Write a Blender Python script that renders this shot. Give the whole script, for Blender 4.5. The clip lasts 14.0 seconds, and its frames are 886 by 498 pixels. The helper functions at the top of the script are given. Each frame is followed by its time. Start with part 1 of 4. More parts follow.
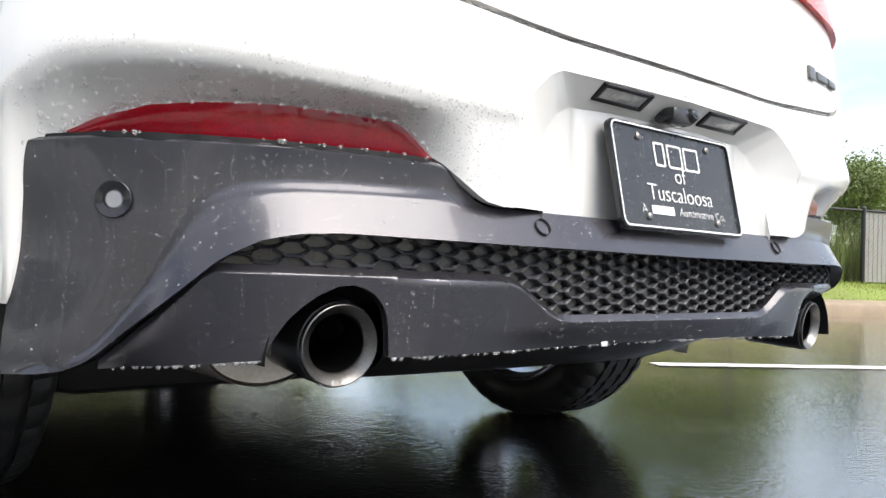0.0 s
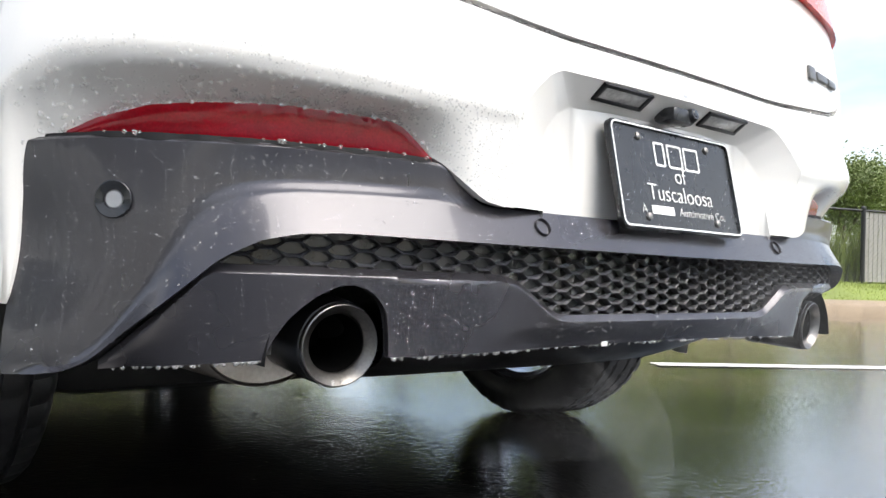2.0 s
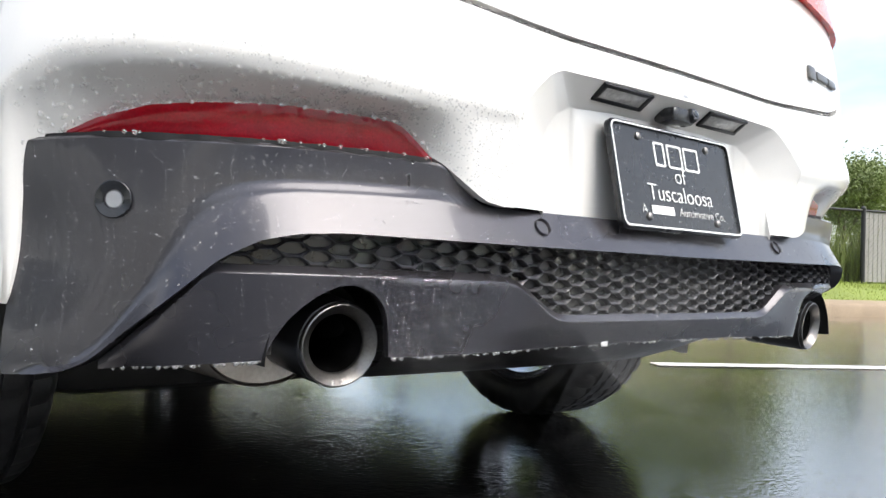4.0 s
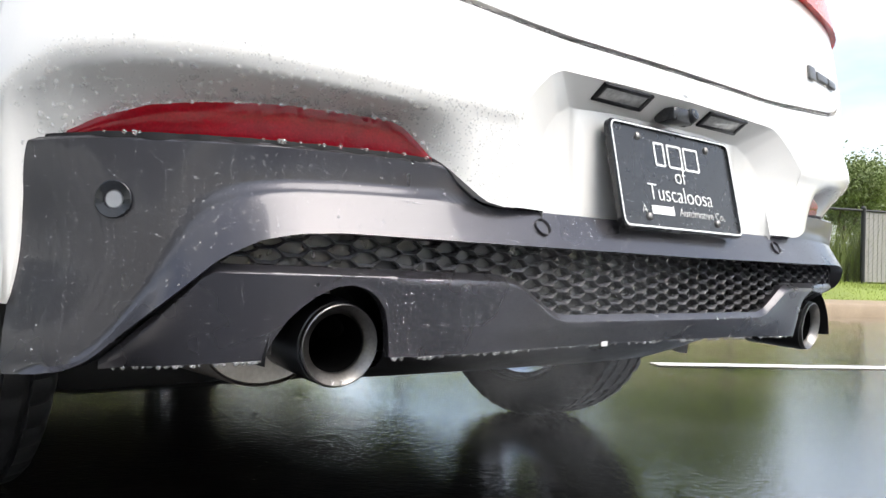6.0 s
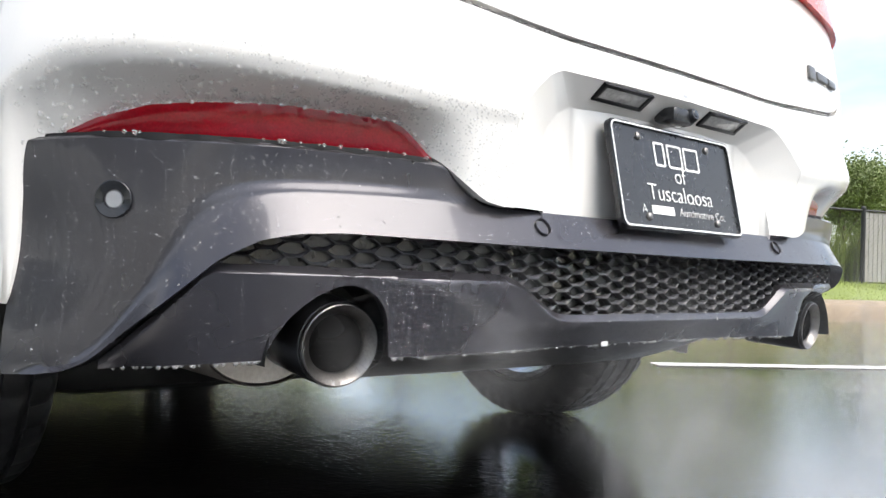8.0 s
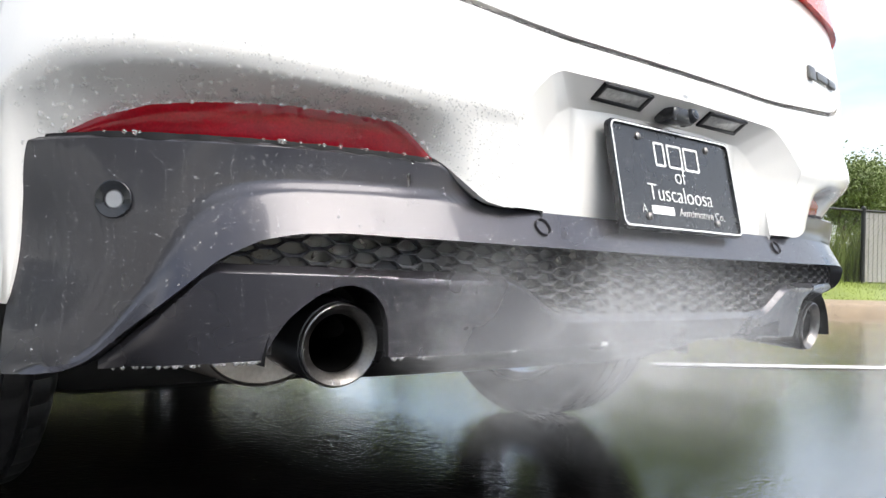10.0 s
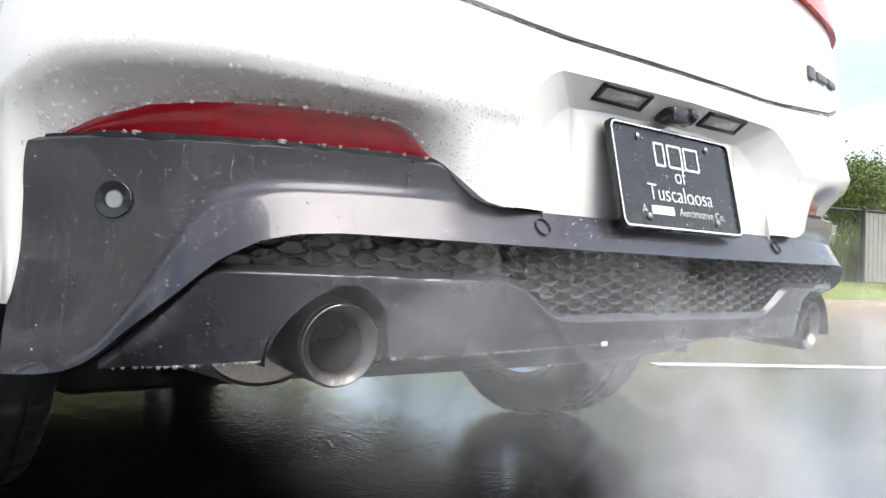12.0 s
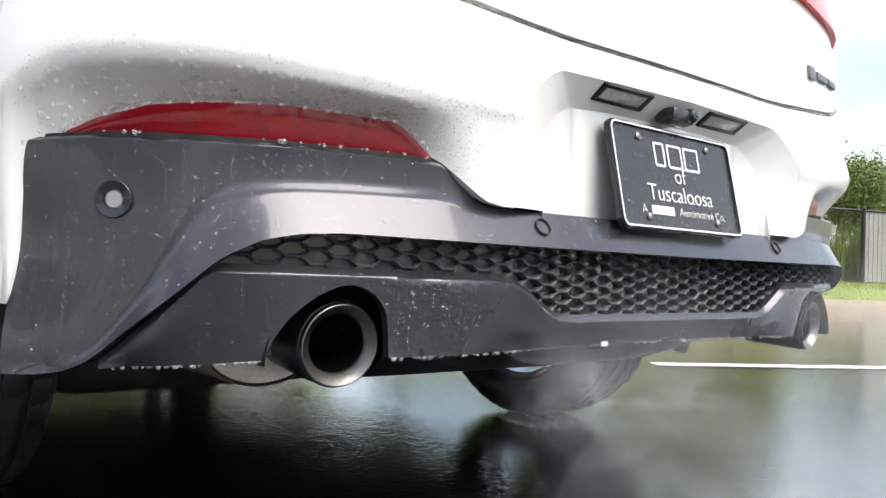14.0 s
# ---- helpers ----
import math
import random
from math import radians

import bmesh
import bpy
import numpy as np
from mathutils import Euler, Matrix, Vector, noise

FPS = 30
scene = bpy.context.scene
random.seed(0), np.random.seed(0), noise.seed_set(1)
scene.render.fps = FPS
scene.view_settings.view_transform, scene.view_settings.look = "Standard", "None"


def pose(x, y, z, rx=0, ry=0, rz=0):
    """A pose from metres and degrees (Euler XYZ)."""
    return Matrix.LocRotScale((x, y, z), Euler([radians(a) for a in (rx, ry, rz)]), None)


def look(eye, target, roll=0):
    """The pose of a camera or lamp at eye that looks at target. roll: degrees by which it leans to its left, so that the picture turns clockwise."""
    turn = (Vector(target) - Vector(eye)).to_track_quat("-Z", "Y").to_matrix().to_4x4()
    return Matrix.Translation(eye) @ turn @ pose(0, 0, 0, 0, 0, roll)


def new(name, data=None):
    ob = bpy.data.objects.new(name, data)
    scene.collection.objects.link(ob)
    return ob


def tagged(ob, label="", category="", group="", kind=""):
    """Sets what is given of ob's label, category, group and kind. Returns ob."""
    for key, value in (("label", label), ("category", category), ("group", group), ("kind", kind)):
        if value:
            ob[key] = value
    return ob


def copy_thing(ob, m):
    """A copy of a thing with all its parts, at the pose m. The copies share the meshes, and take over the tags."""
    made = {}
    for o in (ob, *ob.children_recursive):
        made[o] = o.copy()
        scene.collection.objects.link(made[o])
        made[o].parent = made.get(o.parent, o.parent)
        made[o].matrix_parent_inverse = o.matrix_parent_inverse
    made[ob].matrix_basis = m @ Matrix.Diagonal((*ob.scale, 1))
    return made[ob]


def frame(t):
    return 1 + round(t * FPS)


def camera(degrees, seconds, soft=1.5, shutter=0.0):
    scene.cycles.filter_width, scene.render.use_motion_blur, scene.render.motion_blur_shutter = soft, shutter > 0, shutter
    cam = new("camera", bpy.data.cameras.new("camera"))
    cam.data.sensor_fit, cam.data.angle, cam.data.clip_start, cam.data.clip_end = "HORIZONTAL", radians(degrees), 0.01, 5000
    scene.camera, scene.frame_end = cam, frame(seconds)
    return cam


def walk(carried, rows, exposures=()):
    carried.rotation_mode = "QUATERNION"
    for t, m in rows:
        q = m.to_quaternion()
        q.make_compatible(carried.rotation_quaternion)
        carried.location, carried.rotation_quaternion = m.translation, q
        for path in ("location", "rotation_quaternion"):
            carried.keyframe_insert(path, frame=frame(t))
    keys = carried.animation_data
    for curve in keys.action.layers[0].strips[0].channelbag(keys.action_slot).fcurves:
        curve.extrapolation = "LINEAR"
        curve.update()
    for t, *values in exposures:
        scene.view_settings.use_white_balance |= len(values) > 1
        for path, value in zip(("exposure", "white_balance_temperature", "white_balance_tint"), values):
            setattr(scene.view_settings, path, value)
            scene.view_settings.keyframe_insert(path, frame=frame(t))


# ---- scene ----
cam = camera(58.17, 14.0)
EYE = Vector((-1.0419, -0.6681, 0.4339))
YAW, PITCH, ROLL = radians(39.874), radians(1.435), 1.98
AIM = EYE + Vector((math.sin(YAW) * math.cos(PITCH), math.cos(YAW) * math.cos(PITCH), math.sin(PITCH)))
walk(cam, [(0.0, look(EYE, AIM, ROLL)), (14.0, look(EYE, AIM, ROLL))],
     exposures=[(0.0, 0.68), (14.0, 0.68)])

# ---- light ----
scene.cycles.transparent_max_bounces = 220
SUN_EL, SUN_AZ = 54.0, 166.0        # elevation, and azimuth clockwise from +Y, in degrees
world = bpy.data.worlds.new("sky_world")
scene.world = world
world.use_nodes = True
wn, wl = world.node_tree.nodes, world.node_tree.links
sky = wn.new("ShaderNodeTexSky")
sky.sky_type, sky.sun_disc = "NISHITA", False
sky.sun_elevation, sky.sun_rotation = radians(SUN_EL), radians(SUN_AZ)
sky.dust_density, sky.air_density = 2.0, 1.0
wtc = wn.new("ShaderNodeTexCoord")
wno = wn.new("ShaderNodeTexNoise")
wno.inputs["Scale"].default_value, wno.inputs["Detail"].default_value = 2.2, 6.0
wmap = wn.new("ShaderNodeMapping")
wmap.inputs["Scale"].default_value = (1.0, 1.0, 3.0)
wramp = wn.new("ShaderNodeValToRGB")
wramp.color_ramp.elements[0].position, wramp.color_ramp.elements[1].position = 0.36, 0.78
wramp.color_ramp.elements[0].color, wramp.color_ramp.elements[1].color = (.06, .06, .06, 1), (.80, .80, .80, 1)
wmix = wn.new("ShaderNodeMix")
wmix.data_type = "RGBA"
wmix.inputs["B"].default_value = (9.3, 9.3, 9.2, 1)
wl.new(wtc.outputs["Generated"], wmap.inputs["Vector"])
wl.new(wmap.outputs["Vector"], wno.inputs["Vector"])
wl.new(wno.outputs["Fac"], wramp.inputs["Fac"])
wl.new(wramp.outputs["Color"], wmix.inputs["Factor"])
wl.new(sky.outputs["Color"], wmix.inputs["A"])
wl.new(wmix.outputs["Result"], wn["Background"].inputs["Color"])
wn["Background"].inputs["Strength"].default_value = 0.15
sun_data = bpy.data.lights.new("sun", "SUN")
sun_data.energy, sun_data.angle, sun_data.color = 3.0, radians(50), (1.0, 0.95, 0.88)
sun = new("sun", sun_data)
sdir = Vector((math.sin(radians(SUN_AZ)) * math.cos(radians(SUN_EL)),
               math.cos(radians(SUN_AZ)) * math.cos(radians(SUN_EL)), math.sin(radians(SUN_EL))))
sun.matrix_world = look(sdir * 30, (0, 0, 0))


# ---- materials ----
def material(name, base, rough=0.5, metal=0.0, vary=0.12, scale=8.0, grain=60.0, bump=0.0, coat=0.0,
             rough_vary=0.0, spec=0.5, dist=0.001, noisy=4.0):
    """A principled surface with two scales of variation in colour, roughness and relief."""
    m = bpy.data.materials.new(name)
    m.use_nodes = True
    n, l = m.node_tree.nodes, m.node_tree.links
    p = n["Principled BSDF"]
    p.inputs["Metallic"].default_value = metal
    p.inputs["Coat Weight"].default_value = coat
    p.inputs["Coat Roughness"].default_value = 0.05
    p.inputs["Specular IOR Level"].default_value = spec
    tc = n.new("ShaderNodeTexCoord")
    big, fine = n.new("ShaderNodeTexNoise"), n.new("ShaderNodeTexNoise")
    big.inputs["Scale"].default_value, big.inputs["Detail"].default_value = scale, noisy
    fine.inputs["Scale"].default_value, fine.inputs["Detail"].default_value = grain, 3.0
    for t in (big, fine):
        l.new(tc.outputs["Object"], t.inputs["Vector"])
    add = n.new("ShaderNodeMath")
    add.operation = "ADD"
    l.new(big.outputs["Fac"], add.inputs[0])
    l.new(fine.outputs["Fac"], add.inputs[1])
    mr = n.new("ShaderNodeMapRange")
    mr.inputs["From Min"].default_value, mr.inputs["From Max"].default_value = 0.6, 1.4
    mr.inputs["To Min"].default_value, mr.inputs["To Max"].default_value = 1 - vary, 1 + vary
    l.new(add.outputs[0], mr.inputs["Value"])
    mul = n.new("ShaderNodeVectorMath")
    mul.operation = "SCALE"
    mul.inputs[0].default_value = base[:3]
    l.new(mr.outputs["Result"], mul.inputs["Scale"])
    l.new(mul.outputs["Vector"], p.inputs["Base Color"])
    rr = n.new("ShaderNodeMapRange")
    rr.inputs["From Min"].default_value, rr.inputs["From Max"].default_value = 0.3, 0.7
    rr.inputs["To Min"].default_value, rr.inputs["To Max"].default_value = max(rough - rough_vary, 0.02), rough + rough_vary
    l.new(big.outputs["Fac"], rr.inputs["Value"])
    l.new(rr.outputs["Result"], p.inputs["Roughness"])
    if bump:
        b = n.new("ShaderNodeBump")
        b.inputs["Strength"].default_value, b.inputs["Distance"].default_value = bump, dist
        l.new(fine.outputs["Fac"], b.inputs["Height"])
        l.new(b.outputs["Normal"], p.inputs["Normal"])
    return m


WHITE = material("white_paint", (0.80, 0.79, 0.76), 0.22, vary=0.02, scale=3, grain=400, coat=0.6, rough_vary=0.05)
GREY = material("grey_bumper_paint", (0.068, 0.066, 0.075), 0.30, 0.65, vary=0.08, scale=5, grain=900, coat=0.5, rough_vary=0.06, bump=0.05, dist=0.0004)
BLACK = material("black_plastic", (0.012, 0.012, 0.014), 0.35, vary=0.2, scale=12, grain=500, bump=0.2, dist=0.0005, rough_vary=0.1)
GLOSSBLACK = material("gloss_black_plastic", (0.012, 0.013, 0.016), 0.26, vary=0.15, scale=14, grain=300, coat=0.3, rough_vary=0.06)
GRILLE = material("grille_plastic", (0.066, 0.067, 0.074), 0.28, vary=0.2, scale=22, grain=300, coat=0.35, rough_vary=0.1)
GRILLEBACK = material("grille_backing", (0.018, 0.0185, 0.020), 0.26, vary=0.5, scale=26, grain=90, noisy=1.0, rough_vary=0.15)
MATTE = material("matte_black", (0.008, 0.008, 0.009), 0.7, vary=0.2, bump=0.3)
SOOT = material("pipe_soot", (0.003, 0.003, 0.003), 0.9, vary=0.3, scale=20, bump=0.3, spec=0.05)
CHROME = material("dark_chrome", (0.21, 0.205, 0.20), 0.36, 1.0, vary=0.25, scale=30, grain=300, rough_vary=0.08)
TIPSTEEL = material("brushed_tip_steel", (0.20, 0.193, 0.187), 0.36, 1.0, vary=0.25, scale=26, grain=300, rough_vary=0.1)
STEEL = material("muffler_steel", (0.42, 0.39, 0.35), 0.42, 0.85, vary=0.18, scale=14, grain=160, rough_vary=0.1, bump=0.1)
SILVER = material("alloy_silver", (0.62, 0.63, 0.65), 0.25, 0.9, vary=0.06, scale=10, grain=200, rough_vary=0.05)
RUBBER = material("tyre_rubber", (0.018, 0.018, 0.019), 0.55, vary=0.25, scale=18, grain=240, bump=0.35, rough_vary=0.15, dist=0.0008)
RED = material("red_lens", (0.215, 0.002, 0.008), 0.10, vary=0.35, scale=30, grain=420, coat=0.08, spec=0.35, bump=0.06, dist=0.0004)
LAMPRED = material("tail_lamp_red", (0.62, 0.045, 0.03), 0.16, vary=0.35, scale=40, grain=200, coat=0.25)
PLATEBLACK = material("plate_black", (0.020, 0.021, 0.023), 0.28, vary=0.12, scale=16, grain=200, coat=0.1, rough_vary=0.06)
INKWHITE = material("plate_white", (0.80, 0.80, 0.79), 0.4, vary=0.03)
SENSOR = material("sensor_face", (0.34, 0.35, 0.37), 0.25, 0.2, vary=0.08, scale=60)
GLASS_DARK = material("tinted_glass", (0.01, 0.012, 0.014), 0.04, vary=0.05, coat=0.5)
LIGHTLENS = material("lamp_lens", (0.45, 0.45, 0.44), 0.12, vary=0.3, scale=120, coat=0.6, bump=0.3)

WATER = bpy.data.materials.new("rain_water")
WATER.use_nodes = True
wn2, wl2 = WATER.node_tree.nodes, WATER.node_tree.links
wp = wn2["Principled BSDF"]
wp.inputs["Base Color"].default_value = (1, 1, 1, 1)
# the opaque white share paints in the sky brightness that drops catch
wp.inputs["Transmission Weight"].default_value = 0.70
wp.inputs["IOR"].default_value = 1.33
wp.inputs["Roughness"].default_value = 0.03
# plain transparency keeps the drops from darkening the paint below
wthrough, wblend = wn2.new("ShaderNodeBsdfTransparent"), wn2.new("ShaderNodeMixShader")
wblend.inputs["Fac"].default_value = 0.55
wl2.new(wthrough.outputs[0], wblend.inputs[1])
wl2.new(wp.outputs[0], wblend.inputs[2])
wl2.new(wblend.outputs[0], wn2["Material Output"].inputs["Surface"])


# ---- building helpers ----
def part(name, bm, mat, parent=None, label="", smooth=True):
    me = bpy.data.meshes.new(name)
    bmesh.ops.recalc_face_normals(bm, faces=bm.faces[:])
    for f in bm.faces:
        f.smooth = smooth
    bm.to_mesh(me)
    bm.free()
    for m in (mat if isinstance(mat, (list, tuple)) else [mat]):
        me.materials.append(m)
    if smooth:
        me.set_sharp_from_angle(angle=radians(38))
    ob = new(name, me)
    ob.parent = parent
    if label:
        tagged(ob, label)
    return ob


def share(name, data, parent, m):
    ob = new(name, data)
    ob.parent = parent
    ob.matrix_basis = m
    return ob


def sm(a, b, x):
    t = min(max((x - a) / (b - a), 0.0), 1.0)
    return t * t * (3 - 2 * t)


def line(x, *knots):
    return float(np.interp(x, [k[0] for k in knots], [k[1] for k in knots]))


def lattice(bm, rows, closed=False):
    """Faces between rows of points."""
    vs = [[bm.verts.new(p) for p in r] for r in rows]
    for a, b in zip(vs[:-1], vs[1:]):
        n = len(a)
        for i in range(n if closed else n - 1):
            j = (i + 1) % n
            bm.faces.new((a[i], a[j], b[j], b[i]))
    return vs


def lathe(bm, profile, steps, m=Matrix(), shape=None):
    """Turns (radius, along) points about the local Y axis."""
    rows = []
    for i in range(steps):
        a = 2 * math.pi * i / steps
        rows.append([m @ Vector(((r + (shape(i, k) if shape else 0)) * math.sin(a), y,
                                 (r + (shape(i, k) if shape else 0)) * math.cos(a))) for k, (r, y) in enumerate(profile)])
    rows.append(rows[0])
    vs = [[bm.verts.new(p) for p in r] for r in rows[:-1]]
    vs.append(vs[0])
    for a, b in zip(vs[:-1], vs[1:]):
        for i in range(len(profile) - 1):
            bm.faces.new((a[i], a[i + 1], b[i + 1], b[i]))


def box(bm, size, m=Matrix(), bevel=0.0):
    r = bmesh.ops.create_cube(bm, size=1.0, matrix=m @ Matrix.Diagonal((*size, 1)))
    if bevel:
        es = list({e for v in r["verts"] for e in v.link_edges})
        bmesh.ops.bevel(bm, geom=es, offset=bevel, segments=2, affect="EDGES", profile=0.5)


# ---- the car's rear skin ----
HALF = 0.957


def outline(x):
    """Plan of the rear: how far forward the skin lies at x."""
    a = min(abs(x), HALF - 1e-5)
    return 0.022 + 0.07 * a * a + 0.63 * (1 - (1 - (a / HALF) ** 6) ** 0.45)


def columns(x0, x1, step=0.012):
    """Stations from x0 to x1, even along the skin."""
    fine = np.linspace(x0, x1, 3000)
    ys = np.array([outline(x) for x in fine])
    run = np.concatenate([[0], np.cumsum(np.hypot(np.diff(fine), np.diff(ys)))])
    n = max(int(run[-1] / step), 2)
    return np.interp(np.linspace(0, run[-1], n + 1), run, fine)


def normal_xy(x):
    d = (outline(x + 1e-4) - outline(x - 1e-4)) / 2e-4
    v = Vector((-d, 1.0, 0)).normalized()
    return v                                    # points into the car


def skin(x, z, off):
    n = normal_xy(x)
    return Vector((x, outline(x), z)) + n * off


def strip(bm, xs, lo, hi, rows, off, thick=0.004, ends=True, ease=1.0):
    """A panel on the skin between lo(x) and hi(x), with a turned-in rim of that thickness."""
    grid = []
    for x in xs:
        a, b = lo(x), hi(x)
        col = [skin(x, b, off(x, b) + thick)]
        for k in range(rows + 1):
            t = (k / rows) ** ease
            z = b + (a - b) * t
            col.append(skin(x, z, off(x, z)))
        col.append(skin(x, a, off(x, a) + thick))
        grid.append(col)
    lattice(bm, grid)
    for col in (grid[0], grid[-1]) if ends else ():
        x = xs[0] if col is grid[0] else xs[-1]
        n = normal_xy(x) * thick
        lattice(bm, [col, [p + n for p in col]])
    bmesh.ops.remove_doubles(bm, verts=bm.verts[:], dist=1e-5)


def seam(*knots, soft=.010):
    """A seam's height over the distance from the centre line, rounded at its knots."""
    grid = np.linspace(-.03, .99, 1021)
    raw = np.interp(np.abs(grid), [k[0] for k in knots], [k[1] for k in knots])
    n = max(int(soft / .001), 1)
    ker = np.hanning(2 * n + 3)[1:-1]
    pad = np.concatenate([[raw[0]] * n, raw, [raw[-1]] * n])
    table = np.convolve(pad, ker / ker.sum(), "valid").tolist()

    def height(x):
        t = (abs(x) + .03) * 1000
        i = min(int(t), 1019)
        return table[i] + (table[i + 1] - table[i]) * (t - i)
    return height


# seams of the rear, as heights over the distance from the centre line
gate_low = seam((0, .737), (.25, .737), (.33, .741), (.44, .750), (.54, .760), (.60, .775), (.64, .80), (.66, .84), soft=0.012)


white_low = seam((0, .512), (.365, .512), (.39, .516), (.405, .523), (.424, .536), (.45, .559), (.462, .565), (.486, .586), (.503, .597),
    (.525, .601), (.64, .603), (.718, .599), (.765, .593), (.809, .578), (.832, .563), (.843, .556), (.850, .535), (.855, .50), (.858, .44), (.860, .382), (.87, .382), soft=.003)


grey_top = seam((0, .511), (.37, .511), (.39, .514), (.405, .522), (.424, .535), (.44, .551), (.455, .558), (.513, .560), (.80, .560), (.862, .555), soft=0.006)


crease = seam((.0, .70), (.30, .66), (.36, .625), (.5, .632), (.58, .637), (.7, .646), (.77, .646), (.82, .640), (.85, .615), (.872, .56), soft=0.01)


band_top = seam((0, .512), (.37, .5115), (.45, .514), (.576, .512), (.64, .509), (.68, .503), (.714, .488), (.736, .457), (.749, .423), (.767, .392), (.80, .335), (.83, .316), (.862, .312), soft=.018)


band_low = seam((0, .464), (.40, .466), (.58, .468), (.625, .465), (.66, .457), (.695, .437), (.76, .370), (.795, .330), (.815, .318), (.84, .312), (.862, .310), soft=0.01)


diff_top = seam((0, .379), (.245, .379), (.262, .382), (.28, .390), (.325, .418), (.345, .427), (.37, .430), (.50, .431), (.704, .432), (.796, .326), soft=0.008)


diff_low = seam((0, .338), (.2, .336), (.4, .333), (.65, .331), (.793, .321), soft=0.004)


# on the far corner the white cover reaches lower and hides most of the lens
white_low_far = seam((0, .512), (.365, .512), (.39, .516), (.405, .523), (.424, .536), (.45, .559), (.462, .565), (.486, .586), (.503, .592),
    (.525, .585), (.56, .572), (.60, .565), (.80, .562), (.843, .553), (.850, .535), (.855, .50), (.858, .44), (.860, .382), (.87, .382), soft=.004)


def white_edge(x):
    return white_low(x) if x < 0 else white_low_far(x)


def far_lean(x, z):
    """The far lower corner leans in under the car."""
    return .042 * (1 - sm(.33, .475, z)) * sm(.585, .70, x) + .040 * sm(.40, .495, x) * (1 - sm(.385, .432, z))


def white_sharp(x, z):
    a, c = abs(x), crease(x)
    c2, lo = c - .016, white_edge(x)
    proud = 0.020 * sm(.25, .40, a) + 0.002
    deep = -.003 + .037 * sm(.41, .50, a) - .027 * sm(.80, .862, a)
    if z > c:
        return -proud * (1 - sm(c, .745, z))
    if z > c2:
        return -proud + .006 * (c - z) / .016
    t = min((c2 - z) / max(c2 - lo, 1e-4), 1)
    return -proud + .006 + (deep + proud - .006) * (1.25 * t - .25 * t * t)


def white_off(x, z):
    """Crease over the undercut, rounded a little."""
    return sum(white_sharp(x, max(z + d, white_edge(x))) for d in (-.0022, -.0011, 0, .0011, .0022)) / 5


def grey_off(x, z):
    a = abs(x)
    top, bt, bl = grey_top(x), band_top(x), band_low(x)
    # the band leans back towards its top, the panel over it leans out again to a small lip
    t = min(max((z - bl) / max(bt - bl, 1e-3), 0.0), 1.0)
    ramp = -0.014 + 0.026 * (1 - (1 - t) ** (1 + .5 * sm(.62, .74, a)))
    above = max(z - bt, 0.0)
    lean = 0.003 * sm(0.0, 0.015, above) * sm(.40, .52, a) - 0.013 * sm(0.01, 0.09, above)
    lean *= 1 - sm(.64, .76, a)
    lip = 0.005 * sm(top - .004, top, z) * sm(.44, .47, a)
    outer = sm(.765, .862, a)
    hollow = .011 * sm(.33, .44, z) * (1 - sm(.44, .56, z))
    return (ramp + lean) * (1 - outer) + outer * (0.002 + hollow) + lip + far_lean(x, z)


def diff_off(x, z):
    a = abs(x)
    lo, hi = diff_low(x), diff_top(x)
    lip = 0.011 * max(z - hi + .009, 0) / .009                       # chamfered upper edge
    under = 0.008 * (1 - sm(lo, lo + 0.03, z)) * (1 - sm(.25, .40, a))
    edge = .462 - (z - .38) * .27
    fin = -0.008 * max((a - .27) / (edge - .27) if a < edge else 1 - (a - edge) / .085, 0) * (1 - sm(.414, .431, z))
    return 0.022 * (hi - z) / max(hi - .33, .02) - .004 + lip + under + fin + far_lean(x, z)


car = new("car")
tagged(car, "white crossover car with dark grey lower bumper, wet with rain", "car")

# white bumper cover round the plate recess
bm = bmesh.new()
for s in (-1, 1):
    rec_low = lambda x: .513 + (min(max(abs(x), .348), .355) - .348) / .007 * .117
    rec_high = lambda x: line(abs(x), (0, .700), (.27, .697), (.292, .688), (.325, .662), (.355, .630))
    strip(bm, columns(s * .355, s * .828), white_edge, gate_low, 44, white_off, 0.012, False)
    strip(bm, columns(s * .828, s * .868, .0025), white_edge, gate_low, 60, white_off, 0.008)
    strip(bm, columns(s * .348, s * .355, .001), white_low, rec_low, 14, white_off, 0.004)
    strip(bm, columns(0, s * .355), rec_high, gate_low, 14, white_off, 0.004)
loop = [(-.348, .513), (-.3515, .5715), (-.355, .630), (-.325, .662), (-.292, .688), (-.27, .697), (-.15, .699), (0, .700)]
loop += [(-x, z) for x, z in reversed(loop[:-1])]
inner = [(-.290, .513), (-.288, .56), (-.280, .60), (-.264, .625), (-.24, .648), (-.21, .662), (-.12, .668), (0, .669)]
inner += [(-x, z) for x, z in reversed(inner[:-1])]
loop, inner = ([tuple(np.array(a) + (np.array(b) - np.array(a)) * k / 6) for a, b in zip(q[:-1], q[1:]) for k in range(6)] + [q[-1]] for q in (loop, inner))
rim = [skin(x, z, white_off(x, z)) for x, z in loop]
back = [Vector((x, 0.047 + (z - .578) * 0.19, z)) for x, z in inner]
wall_rows = [rim]
for t in (0.06, 0.35, 0.7, 0.93, 1.0):
    wall_rows.append([p.lerp(q, t) for p, q in zip(rim, back)])
for a, b in zip(wall_rows[:-1], wall_rows[1:]):
    lattice(bm, [a, b])
low = [Vector((p.x, p.y, .505)) for p in back]
lattice(bm, [back, low])
bmesh.ops.remove_doubles(bm, verts=bm.verts[:], dist=2e-4)
bumper = part("rear_bumper", bm, WHITE, car, "white painted rear bumper with recess for the plate")

